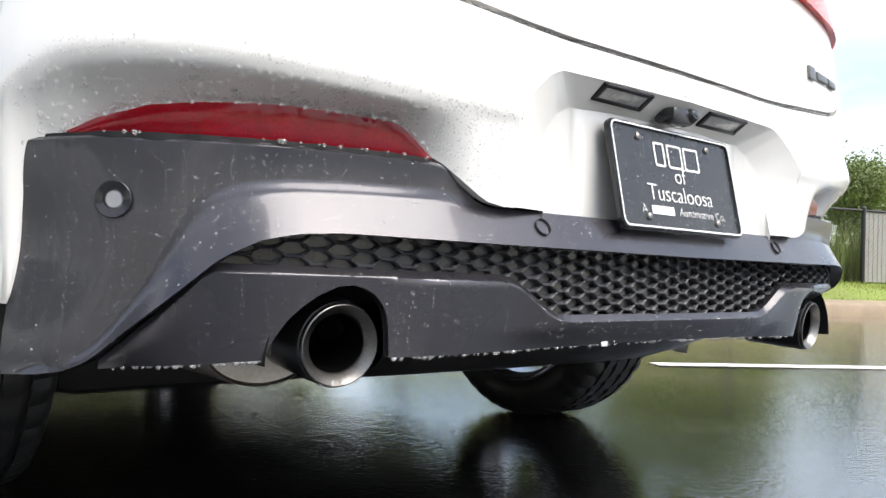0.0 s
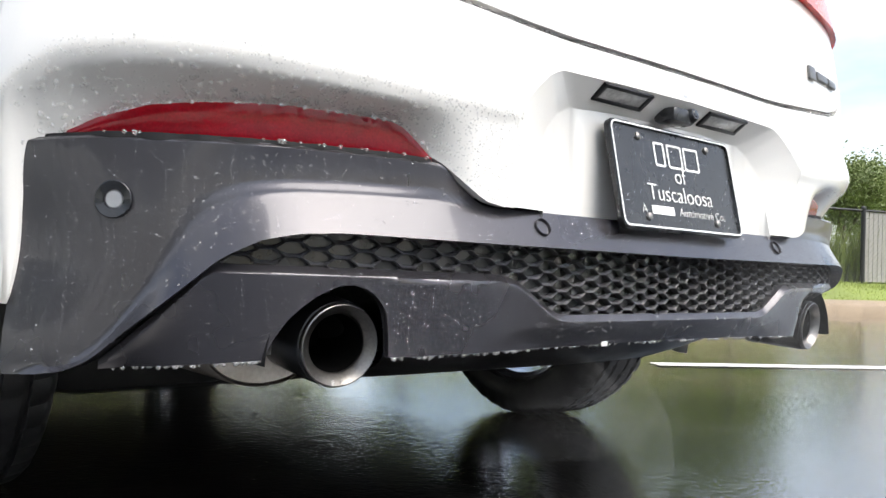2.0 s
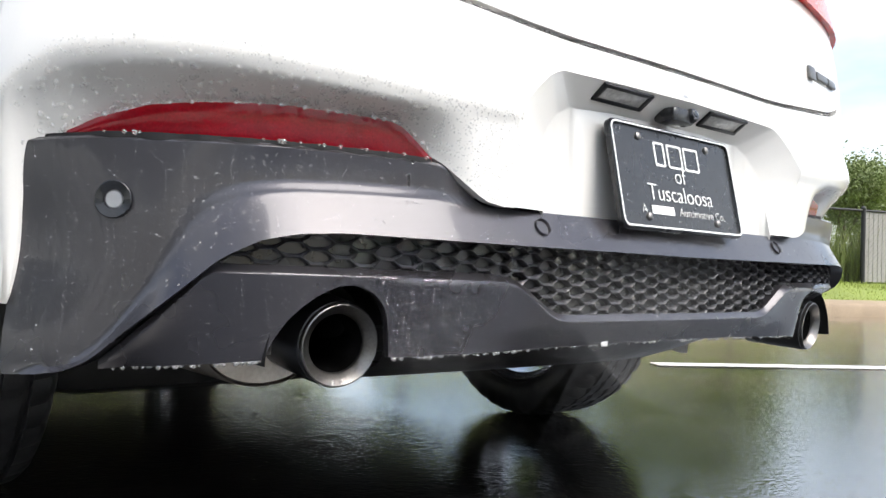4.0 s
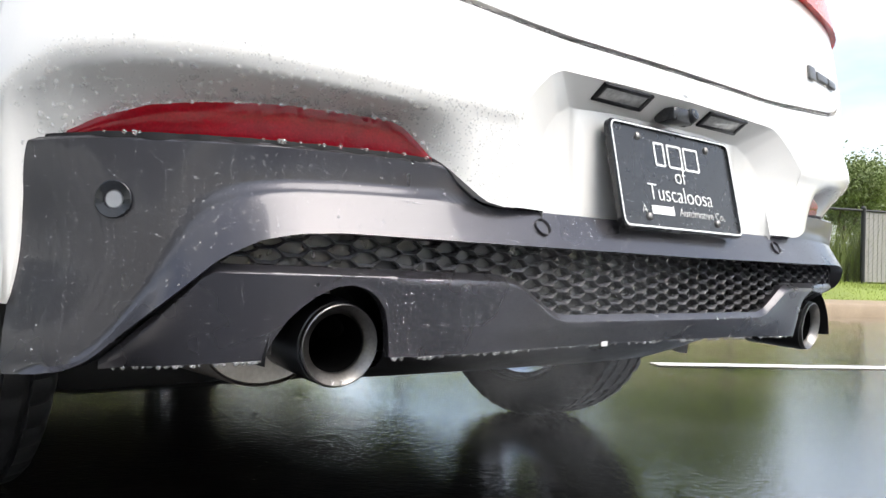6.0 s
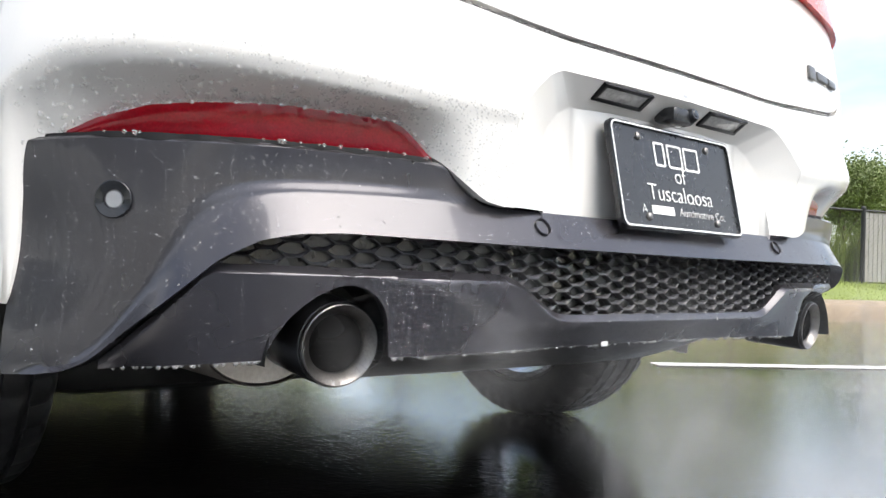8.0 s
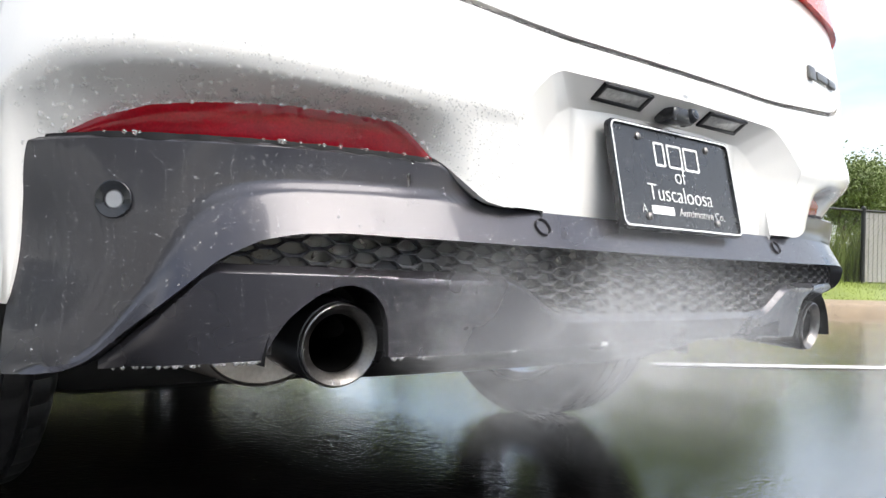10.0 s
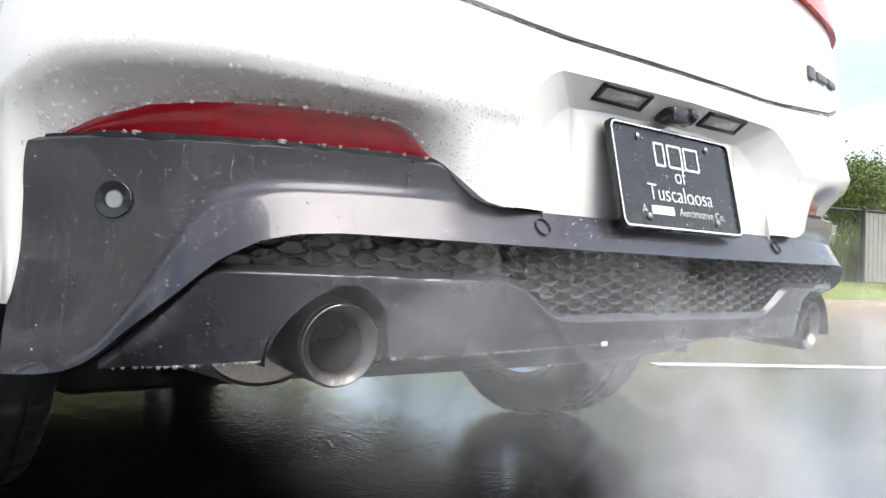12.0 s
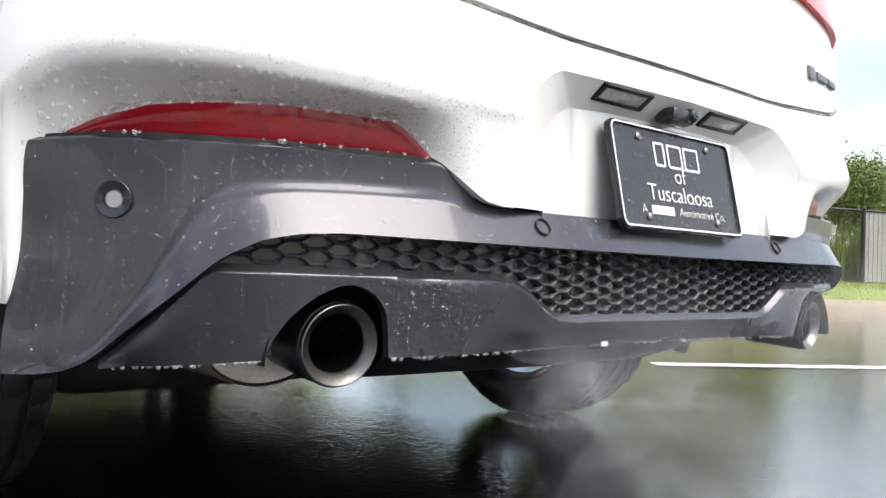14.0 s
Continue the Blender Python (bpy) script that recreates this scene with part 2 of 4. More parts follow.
# grey lower panel and band
bm = bmesh.new()
strip(bm, columns(-.862, .862, .010), band_low, grey_top, 60, grey_off, 0.022, True, 1.5)
panel = part("lower_bumper_panel", bm, GREY, car, "dark grey painted lower bumper with rain streaks")

# diffuser, with openings for the tailpipes
PIPE_X, PIPE_Y, PIPE_Z = .5566, .0843, .3446


hole_top = seam((.511, .331), (.5125, .352), (.517, .375), (.524, .391), (.535, .403), (.548, .410), (.562, .413), (.578, .411), (.597, .402),
    (.612, .391), (.628, .375), (.640, .356), (.648, .339), (.651, .331), soft=0.002)


bm = bmesh.new()
for s in (-1, 1):
    strip(bm, columns(0, s * (.511 if s < 0 else .495), .010), diff_low, diff_top, 36, diff_off, 0.014, True, 2.0)
    strip(bm, columns(s * (.511 if s < 0 else .495), s * .651, .004), hole_top, diff_top, 36, diff_off, 0.014, False, 2.0)
    strip(bm, columns(s * .651, s * .793, .010), diff_low, diff_top, 36, diff_off, 0.014, False, 2.0)
diffuser = part("rear_diffuser", bm, GREY, car, "dark grey diffuser panel with openings for the tailpipes")

# black strips added so no bright ground shows through the seam
for s in (-1, 1):
    bm = bmesh.new()
    strip(bm, columns(s * .64, s * .84, .02), lambda x: max(diff_low(x) + .004, .318), lambda x: band_low(x) + .012, 4, lambda x, z: .034 + far_lean(x, z), .004)
    part("seam_light_block", bm, MATTE, car, "black strip added behind the bumper seam to block light")

# tray under the diffuser
bm = bmesh.new()
rows = []
for y, z in ((.05, .345), (.08, .318), (.12, .300), (.18, .289), (.27, .280), (.50, .29), (.60, .33)):
    rows.append([Vector((x, outline(x) - .022 + y, z + .035 * sm(.0, .35, x))) for x in np.linspace(-.495, .495, 31)])
lattice(bm, rows)
part("under_tray", bm, BLACK, car, "black plastic tray under the bumper")

bm = bmesh.new()
box(bm, (.014, .002, .007), pose(-.145, .045, .3365), .001)
part("paper_tag", bm, INKWHITE, car, "small white tag under the diffuser edge")

# side panels and simple body
def side_path():
    pts = [Vector((x, outline(x), 0)) for x in columns(.862, .9566, .02)]
    y = pts[-1].y
    pts += [Vector((HALF, t, 0)) for t in np.linspace(y + .03, 4.1, 110)]
    pts += [Vector((HALF * math.cos(a) ** .5, 4.1 + .62 * math.sin(a), 0)) for a in np.linspace(.08, math.pi / 2, 16)]
    return pts


WHEELS = [(-.797, 1.05), (.797, 1.05), (-.79, 3.88), (.79, 3.88)]
bm = bmesh.new()
for s in (-1, 1):
    pts = side_path()
    zs = np.linspace(.22, 1.04, 36)
    vs = {}
    for i, p in enumerate(pts):
        for k, z in enumerate(zs):
            zz = max(z, .383) if p.y < .6 else z
            off = 0.03 * (1 - abs((zz - .62) / .4) ** 2) if p.y > .5 else 0.0
            x, y = p.x - 0.02 + off * .6 - (0.10 * sm(.8, 1.04, zz)), p.y + (0.16 * sm(.80, 1.04, zz) if p.y < .6 else 0)
            if p.y < .6:
                x = p.x - 0.06 * sm(.75, 1.04, zz)
            for wy in (1.05, 3.88):
                d = math.hypot(y - wy, zz - .364)
                if .37 < d < .44:
                    y, zz = wy + (y - wy) * .405 / d, .364 + (zz - .364) * .405 / d
            vs[i, k] = (bm.verts.new((s * x, y, zz)), min(math.hypot(y - wy, zz - .364) for wy in (1.05, 3.88)) < .40)
    for i in range(len(pts) - 1):
        for k in range(len(zs) - 1):
            q = [vs[i, k], vs[i + 1, k], vs[i + 1, k + 1], vs[i, k + 1]]
            if not any(v[1] for v in q):
                bm.faces.new([v[0] for v in q])
bmesh.ops.remove_doubles(bm, verts=bm.verts[:], dist=1e-4)
rows = []
for y in (.24, .6, 2.0, 3.0, 3.9, 4.4, 4.66):
    w = .84 if y < 4.0 else .84 - (y - 4.0) * .45
    rows.append([Vector((x * w, y, 1.04 + .06 * (1 - x * x) - .12 * sm(3.6, 4.7, y))) for x in np.linspace(-1, 1, 13)])
lattice(bm, rows)
part("body", bm, WHITE, car, "white painted side panels and deck")
bm = bmesh.new()
rings = []
for z, y0, y1, w in ((1.05, .30, 3.45, .82), (1.22, .50, 3.1, .77), (1.40, .85, 2.7, .68), (1.52, 1.15, 2.45, .62)):
    ring = []
    for i in range(40):
        a = 2 * math.pi * i / 40
        c, d = math.cos(a), math.sin(a)
        ring.append(Vector((w * math.copysign(abs(c) ** .5, c), (y0 + y1) / 2 + (y1 - y0) / 2 * math.copysign(abs(d) ** .5, d), z)))
    rings.append(ring)
lattice(bm, rings, True)
part("window", bm, GLASS_DARK, car, "dark tinted side and rear glass")
bm = bmesh.new()
rings2 = [rings[-1]]
for z, f in ((1.57, .9), (1.60, .6), (1.612, .05)):
    rings2.append([Vector((p.x * f, 1.8 + (p.y - 1.8) * f, z)) for p in rings[-1]])
lattice(bm, rings2, True)
part("roof", bm, WHITE, car)
# floor set low; axle block and front apron added to shut out sky
bm = bmesh.new()
box(bm, (1.38, 4.0, .06), pose(0, 2.42, .36), .02)
box(bm, (1.80, 2.1, .10), pose(0, 2.46, .238), .03)
box(bm, (1.32, .60, .20), pose(0, 1.15, .28), .04)
box(bm, (1.1, .34, .12), pose(0, .62, .33), .04)
box(bm, (1.5, .10, .26), pose(0, 4.42, .30), .03)
box(bm, (1.74, 4.0, .02), pose(0, 2.32, .43))
box(bm, (1.40, .30, .02), pose(0, .28, .40))
part("underbody", bm, MATTE, car, "black underbody floor with added unseen boxes that block sky light")

# wheels
def wheel(wx, wy):
    s = 1 if wx > 0 else -1
    hub = new("wheel")
    hub.parent = car
    hub.matrix_basis = pose(wx, wy, .373, 0, 0, 90 if s < 0 else -90)
    w = .1225
    prof = [(.260, -w + .012), (.280, -w + .002), (.312, -w - .001), (.343, -w + .006), (.359, -w + .014), (.368, -w + .026)]
    for g in (-.066, -.024, .024, .066):
        prof += [(.373, g - .0085), (.373, g - .006), (.364, g - .0045), (.364, g + .0045), (.373, g + .006), (.373, g + .0085)]
    prof += [(.368, w - .026), (.359, w - .014), (.343, w - .006), (.312, w + .001), (.280, w - .002), (.260, w - .012)]

    def tread(i, k):
        if 3 <= k <= 6 or len(prof) - 7 <= k <= len(prof) - 4:
            return -0.007 if i % 4 == 0 else 0
        if 6 < k < len(prof) - 7:
            return -0.005 if (i + k // 3) % 5 == 0 else 0
        return 0
    b = bmesh.new()
    lathe(b, prof, 180, Matrix(), tread)
    part("tyre", b, RUBBER, hub, "black tyre with grooved tread, wet")
    b = bmesh.new()
    lathe(b, [(.262, -w + .008), (.270, -w + .004), (.264, -w + .016), (.244, -w + .03), (.236, -.03), (.234, .03), (.248, w - .03), (.264, w - .014), (.270, w - .004), (.262, w - .008)], 64)
    for i in range(10):
        a = 2 * math.pi * (i // 2) / 5 + (0.16 if i % 2 else -0.16)
        box(b, (.036, .03, .19), Matrix.Rotation(a, 4, "Y") @ pose(0, -.07, .147), .006)
    lathe(b, [(.001, -.09), (.06, -.09), (.07, -.07), (.07, -.04), (.001, -.04)], 32)
    part("rim", b, SILVER, hub, "silver alloy rim")
    b = bmesh.new()
    lathe(b, [(.001, .02), (.165, .02), (.165, .0), (.001, .0)], 40)
    part("brake_disc", b, STEEL, hub)
    return hub


for wx, wy in WHEELS:
    wheel(wx, wy)

# exhaust
def tailpipe(s):
    b = bmesh.new()
    R = .0473
    lathe(b, [(R - .0135, .12), (R - .0135, .013), (R - .0128, .0095), (R - .0035, .0015), (R - .0018, -.0004), (R - .0004, .0004), (R, .003), (R, .12)], 72)
    ob = part("exhaust_tip", b, TIPSTEEL, car, "dark chrome round exhaust tip with bevelled rim")
    ob.matrix_basis = pose(s * PIPE_X, PIPE_Y, PIPE_Z, 6, 0, 6 * s)
    b = bmesh.new()
    lathe(b, [(R - .0138, .014), (R - .0145, .12), (.001, .12)], 48)
    part("inner_pipe", b, SOOT, ob, "sooty black inside of the pipe")
    b = bmesh.new()
    lathe(b, [(R + .0004, .006), (R + .0018, .007), (R + .003, .03), (R + .006, .12), (R - .004, .12)], 56)
    part("sleeve", b, BLACK, ob, "black pipe sleeve with rain drops")
    # dark housing behind the opening
    b = bmesh.new()
    rows = []
    for t in np.linspace(0, math.pi, 22):
        col = []
        for y in (.03, .18):
            col.append(Vector((s * .580 - .066 * math.cos(t), outline(.58) + y, .325 + .092 * math.sin(t))))
        rows.append(col)
    lattice(b, rows)
    back = [r[1] for r in rows]
    b.faces.new([b.verts.new(p) for p in back])
    part("exhaust_surround", b, MATTE, car, "black surround behind the exhaust tip")


for s in (-1, 1):
    tailpipe(s)

bm = bmesh.new()
lathe(bm, [(.001, .0), (.112, .0), (.118, -.004), (.122, .0), (.122, .22), (.001, .22)], 48, Matrix.Diagonal((.72, 1, .50, 1)))
muffler = part("muffler", bm, STEEL, car, "tan steel muffler end with rolled rim")
muffler.matrix_basis = pose(-.555, .27, .335)

# reflectors
def refl_low(x):
    return grey_top(x) - .004


refl_high = seam((.462, .566), (.486, .5865), (.503, .5975), (.525, .6015), (.64, .6035), (.718, .5995), (.765, .5935), (.809, .5785), (.832, .5640), soft=.005)


for s in (-1, 1):
    bm = bmesh.new()
    strip(bm, columns(s * .458, s * (.831 if s < 0 else .56), .008), refl_low, refl_high, 10,
          lambda x, z: 0.020 + .16 * (refl_high(x) - z) - 0.002 * math.sin(math.pi * min(max((z - refl_low(x)) / max(refl_high(x) - refl_low(x), 1e-3), 0), 1)), 0.01)
    part("reflector", bm, RED, car, "long red rear reflector lens, wet")
    bm = bmesh.new()
    strip(bm, columns(s * .462, s * (.845 if s < 0 else .56), .01), lambda x: grey_top(x) - .004, lambda x: grey_top(x) + .0035, 3, lambda x, z: .012 + .002 * math.sin(x * 160), .014)
    part("reflector_seal", bm, MATTE, car, "black rubber seal under the reflector")

# grille
grille = new("grille")
grille.parent = car
bm = bmesh.new()
strip(bm, columns(-.70, .70, .02), lambda x: diff_top(x) - .01, lambda x: max(band_low(x) + .006, diff_top(x) - .005), 4, lambda x, z: 0.0215, 0.004)
part("backing", bm, GRILLEBACK, grille, "black backing of the grille")


def hex_cell(w, h, bar, depth):
    b = bmesh.new()
    cut = w * .27

    def ring(k, y):
        ww, hh, cc = w / 2 - k, h / 2 - k * .8, cut
        return [Vector(p) for p in ((-ww, y, 0), (-ww + cc, y, hh), (ww - cc, y, hh), (ww, y, 0), (ww - cc, y, -hh), (-ww + cc, y, -hh))]
    def shelf(k, y, up):
        """The ring with its lower bar widened into a sloping shelf."""
        r = ring(k, y)
        for i in (4, 5):
            r[i].z += up
        return r
    lattice(b, [ring(0, depth), ring(0, .0012), ring(.0004, 0), ring(bar, .0006), shelf(bar + .0004, .005, .0022), shelf(bar + .0009, depth, .0026)], True)
    bmesh.ops.recalc_face_normals(b, faces=b.faces[:])
    me = bpy.data.meshes.new("grille_cell")
    b.to_mesh(me)
    b.free()
    me.materials.append(GRILLE)
    return me


CELL_W, CELL_H = .0372, .0163
cell_mesh = hex_cell(CELL_W, CELL_H, .0011, .009)
px, pz = CELL_W * .73, CELL_H
for i in range(-26, 27):
    for k in range(9):
        x, z = i * px, .376 + k * pz + (pz / 2 if i % 2 else 0)
        if z < diff_top(x) - .004 or z > band_low(x) + .004:
            continue
        d = math.degrees(math.atan2((outline(x + 1e-3) - outline(x - 1e-3)), 2e-3))
        p = skin(x, z, 0.012)
        share("grille_cell", cell_mesh, grille, pose(p.x, p.y, p.z, 0, 0, d))

# parking sensors
def sensor(x, z, r, off, ring, lean):
    b = bmesh.new()
    lathe(b, [(.0005, .0), (r * .9, .0), (r, .0012), (r, .012)], 32)
    d = math.degrees(math.atan2((outline(x + 1e-3) - outline(x - 1e-3)), 2e-3))
    p = skin(x, z, off)
    ob = part("parking_sensor", b, SENSOR if ring > 1.5 else GREY, car, "round parking sensor in the bumper")
    ob.matrix_basis = pose(p.x, p.y, p.z, lean, 0, d)
    b = bmesh.new()
    lathe(b, [(r * 1.03, .004), (r * 1.12, -.001), (r * ring * .96, -.003), (r * ring, -.0025), (r * ring * 1.02, .006)], 40)
    part("sensor_ring", b, GLOSSBLACK if ring > 1.5 else GREY, ob)


for s in (-1, 1):
    sensor(s * .788, .4935, .0095, grey_off(.788, .4935) - .001, 2.05, 0)
    sensor(s * .297, .491, .0095, grey_off(.297, .491) - .0008, 1.28, -29)

# tailgate
def gate_off(x, z):
    return .004 - .004 * sm(.735, .80, z) + .45 * max(z - .80, 0) ** 1.6


bm = bmesh.new()
strip(bm, columns(-.655, .655, .014), lambda x: gate_low(x) + .009, lambda x: 1.10, 30, gate_off, 0.02)
gate = part("tailgate", bm, WHITE, car, "white painted tailgate with beaded rain")
for s in (-1, 1):
    bm = bmesh.new()
    strip(bm, columns(s * .661, s * .862, .014), lambda x: .79 if abs(x) < .7 else .74, lambda x: 1.06, 16, lambda x, z: gate_off(x, z) + .004, 0.02)
    part("quarter_panel", bm, WHITE, car)
bm = bmesh.new()
strip(bm, columns(-.66, .66, .02), lambda x: gate_low(x) - .012, lambda x: gate_low(x) + .016, 2, lambda x, z: .016, 0.004)
part("gate_seal", bm, MATTE, car, "black rubber seal in the tailgate gap")
for s in (-1, 1):
    bm = bmesh.new()
    strip(bm, columns(s * .30, s * .84, .012), lambda x: line(abs(x), (.30, .985), (.33, .978), (.40, .972), (.55, .957), (.84, .950)), lambda x: line(abs(x), (.30, .993), (.36, 1.05), (.84, 1.06)), 10,
          lambda x, z: gate_off(x, z) - .012, 0.02)
    part("tail_lamp", bm, LAMPRED, car, "red tail lamp lens with rain drops")

# badge of small chrome bars
for k, (w, h) in enumerate(((.030, .026), (.058, .015), (.048, .015))):
    bm = bmesh.new()
    x = (.432, .484, .545)[k]
    z = .825
    box(bm, (w, .006, h), Matrix(), .002)
    p = skin(x, z, gate_off(x, z))
    d = math.degrees(math.atan2((outline(x + 1e-3) - outline(x - 1e-3)), 2e-3))
    ob = part("badge", bm, CHROME, car, "small chrome badge bar")
    ob.matrix_basis = pose(p.x, p.y - .003, p.z, -8, 0, d)

# licence plate
plate = new("license_plate")
plate.parent = car
plate.matrix_basis = pose(0, .0285, .5779, -12.2)


def rounded(w, h, r, n=6):
    out = []
    for cx, cz, a0 in ((w / 2 - r, h / 2 - r, 0), (-w / 2 + r, h / 2 - r, 90), (-w / 2 + r, -h / 2 + r, 180), (w / 2 - r, -h / 2 + r, 270)):
        for k in range(n + 1):
            a = radians(a0 + 90 * k / n)
            out.append((cx + r * math.cos(a), cz + r * math.sin(a)))
    return out


def ringed(specs):
    b = bmesh.new()
    rows = [[Vector((x, y, z)) for x, z in rounded(w, h, r)] for w, h, r, y in specs]
    lattice(b, rows, True)
    return b


bm = ringed([(.300, .148, .010, .001), (.300, .148, .010, -.0005)])
bm.faces.new([bm.verts.new((x, -.0005, z)) for x, z in rounded(.300, .148, .010)])
part("plate_face", bm, PLATEBLACK, plate, "black dealer plate with white lettering")
part("plate_frame", ringed([(.312, .160, .014, .006), (.312, .160, .014, -.002), (.309, .157, .013, -.004), (.300, .148, .010, -.004), (.298, .146, .010, -.0005)]), GLOSSBLACK, plate, "black plate frame")
part("plate_border", ringed([(.3065, .1545, .012, -.0038), (.3065, .1545, .012, -.0046), (.3015, .1495, .010, -.0046), (.3015, .1495, .010, -.0038)]), INKWHITE, plate, "white line round the plate")
for x, z in ((-.089, .0603), (.089, .0603), (-.089, -.0603), (.089, -.0603)):
    bm = bmesh.new()
    lathe(bm, [(.0005, -.005), (.003, -.0048), (.0055, -.003), (.006, -.0005)], 20)
    ob = part("screw", bm, CHROME, plate)
    ob.matrix_basis = pose(x, 0, z)


def words(text, size, x, z, wide=1.0):
    cu = bpy.data.curves.new("lettering", "FONT")
    cu.body, cu.size, cu.align_x, cu.extrude = text, size, "CENTER", .0004
    cu.offset = -.00035
    tmp = new("lettering", cu)
    me = bpy.data.meshes.new_from_object(tmp.evaluated_get(bpy.context.evaluated_depsgraph_get()))
    bpy.data.objects.remove(tmp)
    me.materials.clear()
    me.materials.append(INKWHITE)
    ob = new("lettering", me)
    ob.parent = plate
    ob.matrix_basis = pose(x, -.0012, z, 90) @ Matrix.Diagonal((wide, 1, 1, 1))
    return ob


words("of", .036, 0.003, -.004)
words("Tuscaloosa", .036, 0.0, -.034, 1.04)
words("A", .0185, -.098, -.055)
words("Automotive Co.", .0185, .050, -.055, 1.02)
bm = bmesh.new()
box(bm, (.055, .001, .013), pose(-.053, -.001, -.049))
part("lettering_bar", bm, INKWHITE, plate)
for x, w in ((-.041, .026), (-.002, .038), (.042, .040)):
    bm = ringed([(w, .038, .004, -.0004), (w, .038, .004, -.0014), (w - .007, .031, .002, -.0014), (w - .007, .031, .002, -.0004)])
    ob = part("lettering_bar", bm, INKWHITE, plate)
    ob.matrix_basis = pose(x, 0, .038)

# plate lamps and reversing camera in the recess ceiling
def ceiling_spot(x, t):
    p = skin(x, .699, white_off(x, .699))
    return p.lerp(Vector((x, .0641, .668)), t)


for s in (-1, 1):
    a, b2 = ceiling_spot(s * .13, .05), ceiling_spot(s * .13, .70)
    tilt = math.degrees(math.atan2(b2.z - a.z, b2.y - a.y))
    c = (a + b2) / 2
    bm = bmesh.new()
    for (sx, sy, px2, py2) in ((.112, .006, 0, .013), (.112, .006, 0, -.013), (.009, .032, .0515, 0), (.009, .032, -.0515, 0)):
        box(bm, (sx, sy, .006), pose(px2, py2, -.001), .001)
    ob = part("plate_lamp", bm, BLACK, car, "plate lamp in a black frame")
    ob.matrix_basis = pose(c.x, c.y, c.z, tilt)
    bm = bmesh.new()
    box(bm, (.095, .021, .005), pose(0, 0, 0), .001)
    part("lens", bm, LIGHTLENS, ob, "clear ribbed lens")
bm = bmesh.new()
box(bm, (.075, .05, .030), pose(0, 0, 0), .010)
lathe(bm, [(.0005, -.033), (.011, -.032), (.014, -.026), (.014, .0)], 28, pose(.022, 0, -.004, -18))
rc = ceiling_spot(0.0, .5)
ob = part("reversing_camera", bm, GLOSSBLACK, car, "black reversing camera under the recess edge")
ob.matrix_basis = pose(rc.x, rc.y - .004, rc.z - .006) @ Matrix.Scale(.8, 4)
bm = bmesh.new()
lathe(bm, [(.0005, -.0345), (.006, -.034), (.008, -.032)], 20, pose(.022, 0, -.004, -18))
part("lens", bm, GLASS_DARK, ob)

# ---- surroundings ----
ASPHALT = bpy.data.materials.new("wet_asphalt")
ASPHALT.use_nodes = True
an, al = ASPHALT.node_tree.nodes, ASPHALT.node_tree.links
ap = an["Principled BSDF"]
atc = an.new("ShaderNodeTexCoord")


def asphalt_node(kind, scale, detail=None):
    t = an.new(kind)
    t.inputs["Scale"].default_value = scale
    if detail is not None:
        t.inputs["Detail"].default_value = detail
    al.new(atc.outputs["Object"], t.inputs["Vector"])
    return t


def asphalt_range(source, lo, hi, a, b):
    t = an.new("ShaderNodeMapRange")
    for key, v in (("From Min", lo), ("From Max", hi), ("To Min", a), ("To Max", b)):
        t.inputs[key].default_value = v
    al.new(source, t.inputs["Value"])
    return t.outputs["Result"]


def asphalt_math(op, a, b):
    t = an.new("ShaderNodeMath")
    t.operation = op
    for k, v in enumerate((a, b)):
        if isinstance(v, float):
            t.inputs[k].default_value = v
        else:
            al.new(v, t.inputs[k])
    return t.outputs[0]


stones = asphalt_node("ShaderNodeTexVoronoi", 75.0)            # coarse aggregate
grit = asphalt_node("ShaderNodeTexNoise", 210.0, 3.0)
swell = asphalt_node("ShaderNodeTexNoise", 26.0, 4.0)
pools = asphalt_node("ShaderNodeTexNoise", 1.1, 5.0)
acol = an.new("ShaderNodeValToRGB")
acol.color_ramp.elements[0].color, acol.color_ramp.elements[1].color = (0.003, 0.003, 0.0033, 1), (0.018, 0.0177, 0.0173, 1)
acol.color_ramp.elements[0].position, acol.color_ramp.elements[1].position = 0.3, 0.8
al.new(grit.outputs["Fac"], acol.inputs["Fac"])
al.new(acol.outputs["Color"], ap.inputs["Base Color"])
al.new(asphalt_range(pools.outputs["Fac"], .35, .65, .08, .15), ap.inputs["Roughness"])
relief = asphalt_math("ADD", asphalt_math("MULTIPLY", stones.outputs["Distance"], -.9), asphalt_math("MULTIPLY", grit.outputs["Fac"], .5))
relief = asphalt_math("ADD", relief, asphalt_math("MULTIPLY", swell.outputs["Fac"], .8))
abump, afilm = an.new("ShaderNodeBump"), an.new("ShaderNodeBump")
abump.inputs["Strength"].default_value, abump.inputs["Distance"].default_value = 0.14, 0.004
al.new(relief, abump.inputs["Height"])
al.new(abump.outputs["Normal"], ap.inputs["Normal"])
ap.inputs["IOR"].default_value = 1.5
# the film of water follows the stones softly and lies flatter in the pools
ap.inputs["Coat Weight"].default_value, ap.inputs["Coat Roughness"].default_value = 1.0, 0.03
ap.inputs["Coat IOR"].default_value = 1.4
afilm.inputs["Distance"].default_value = 0.004
al.new(asphalt_range(pools.outputs["Fac"], .35, .65, .11, .19), afilm.inputs["Strength"])
al.new(relief, afilm.inputs["Height"])
al.new(afilm.outputs["Normal"], ap.inputs["Coat Normal"])

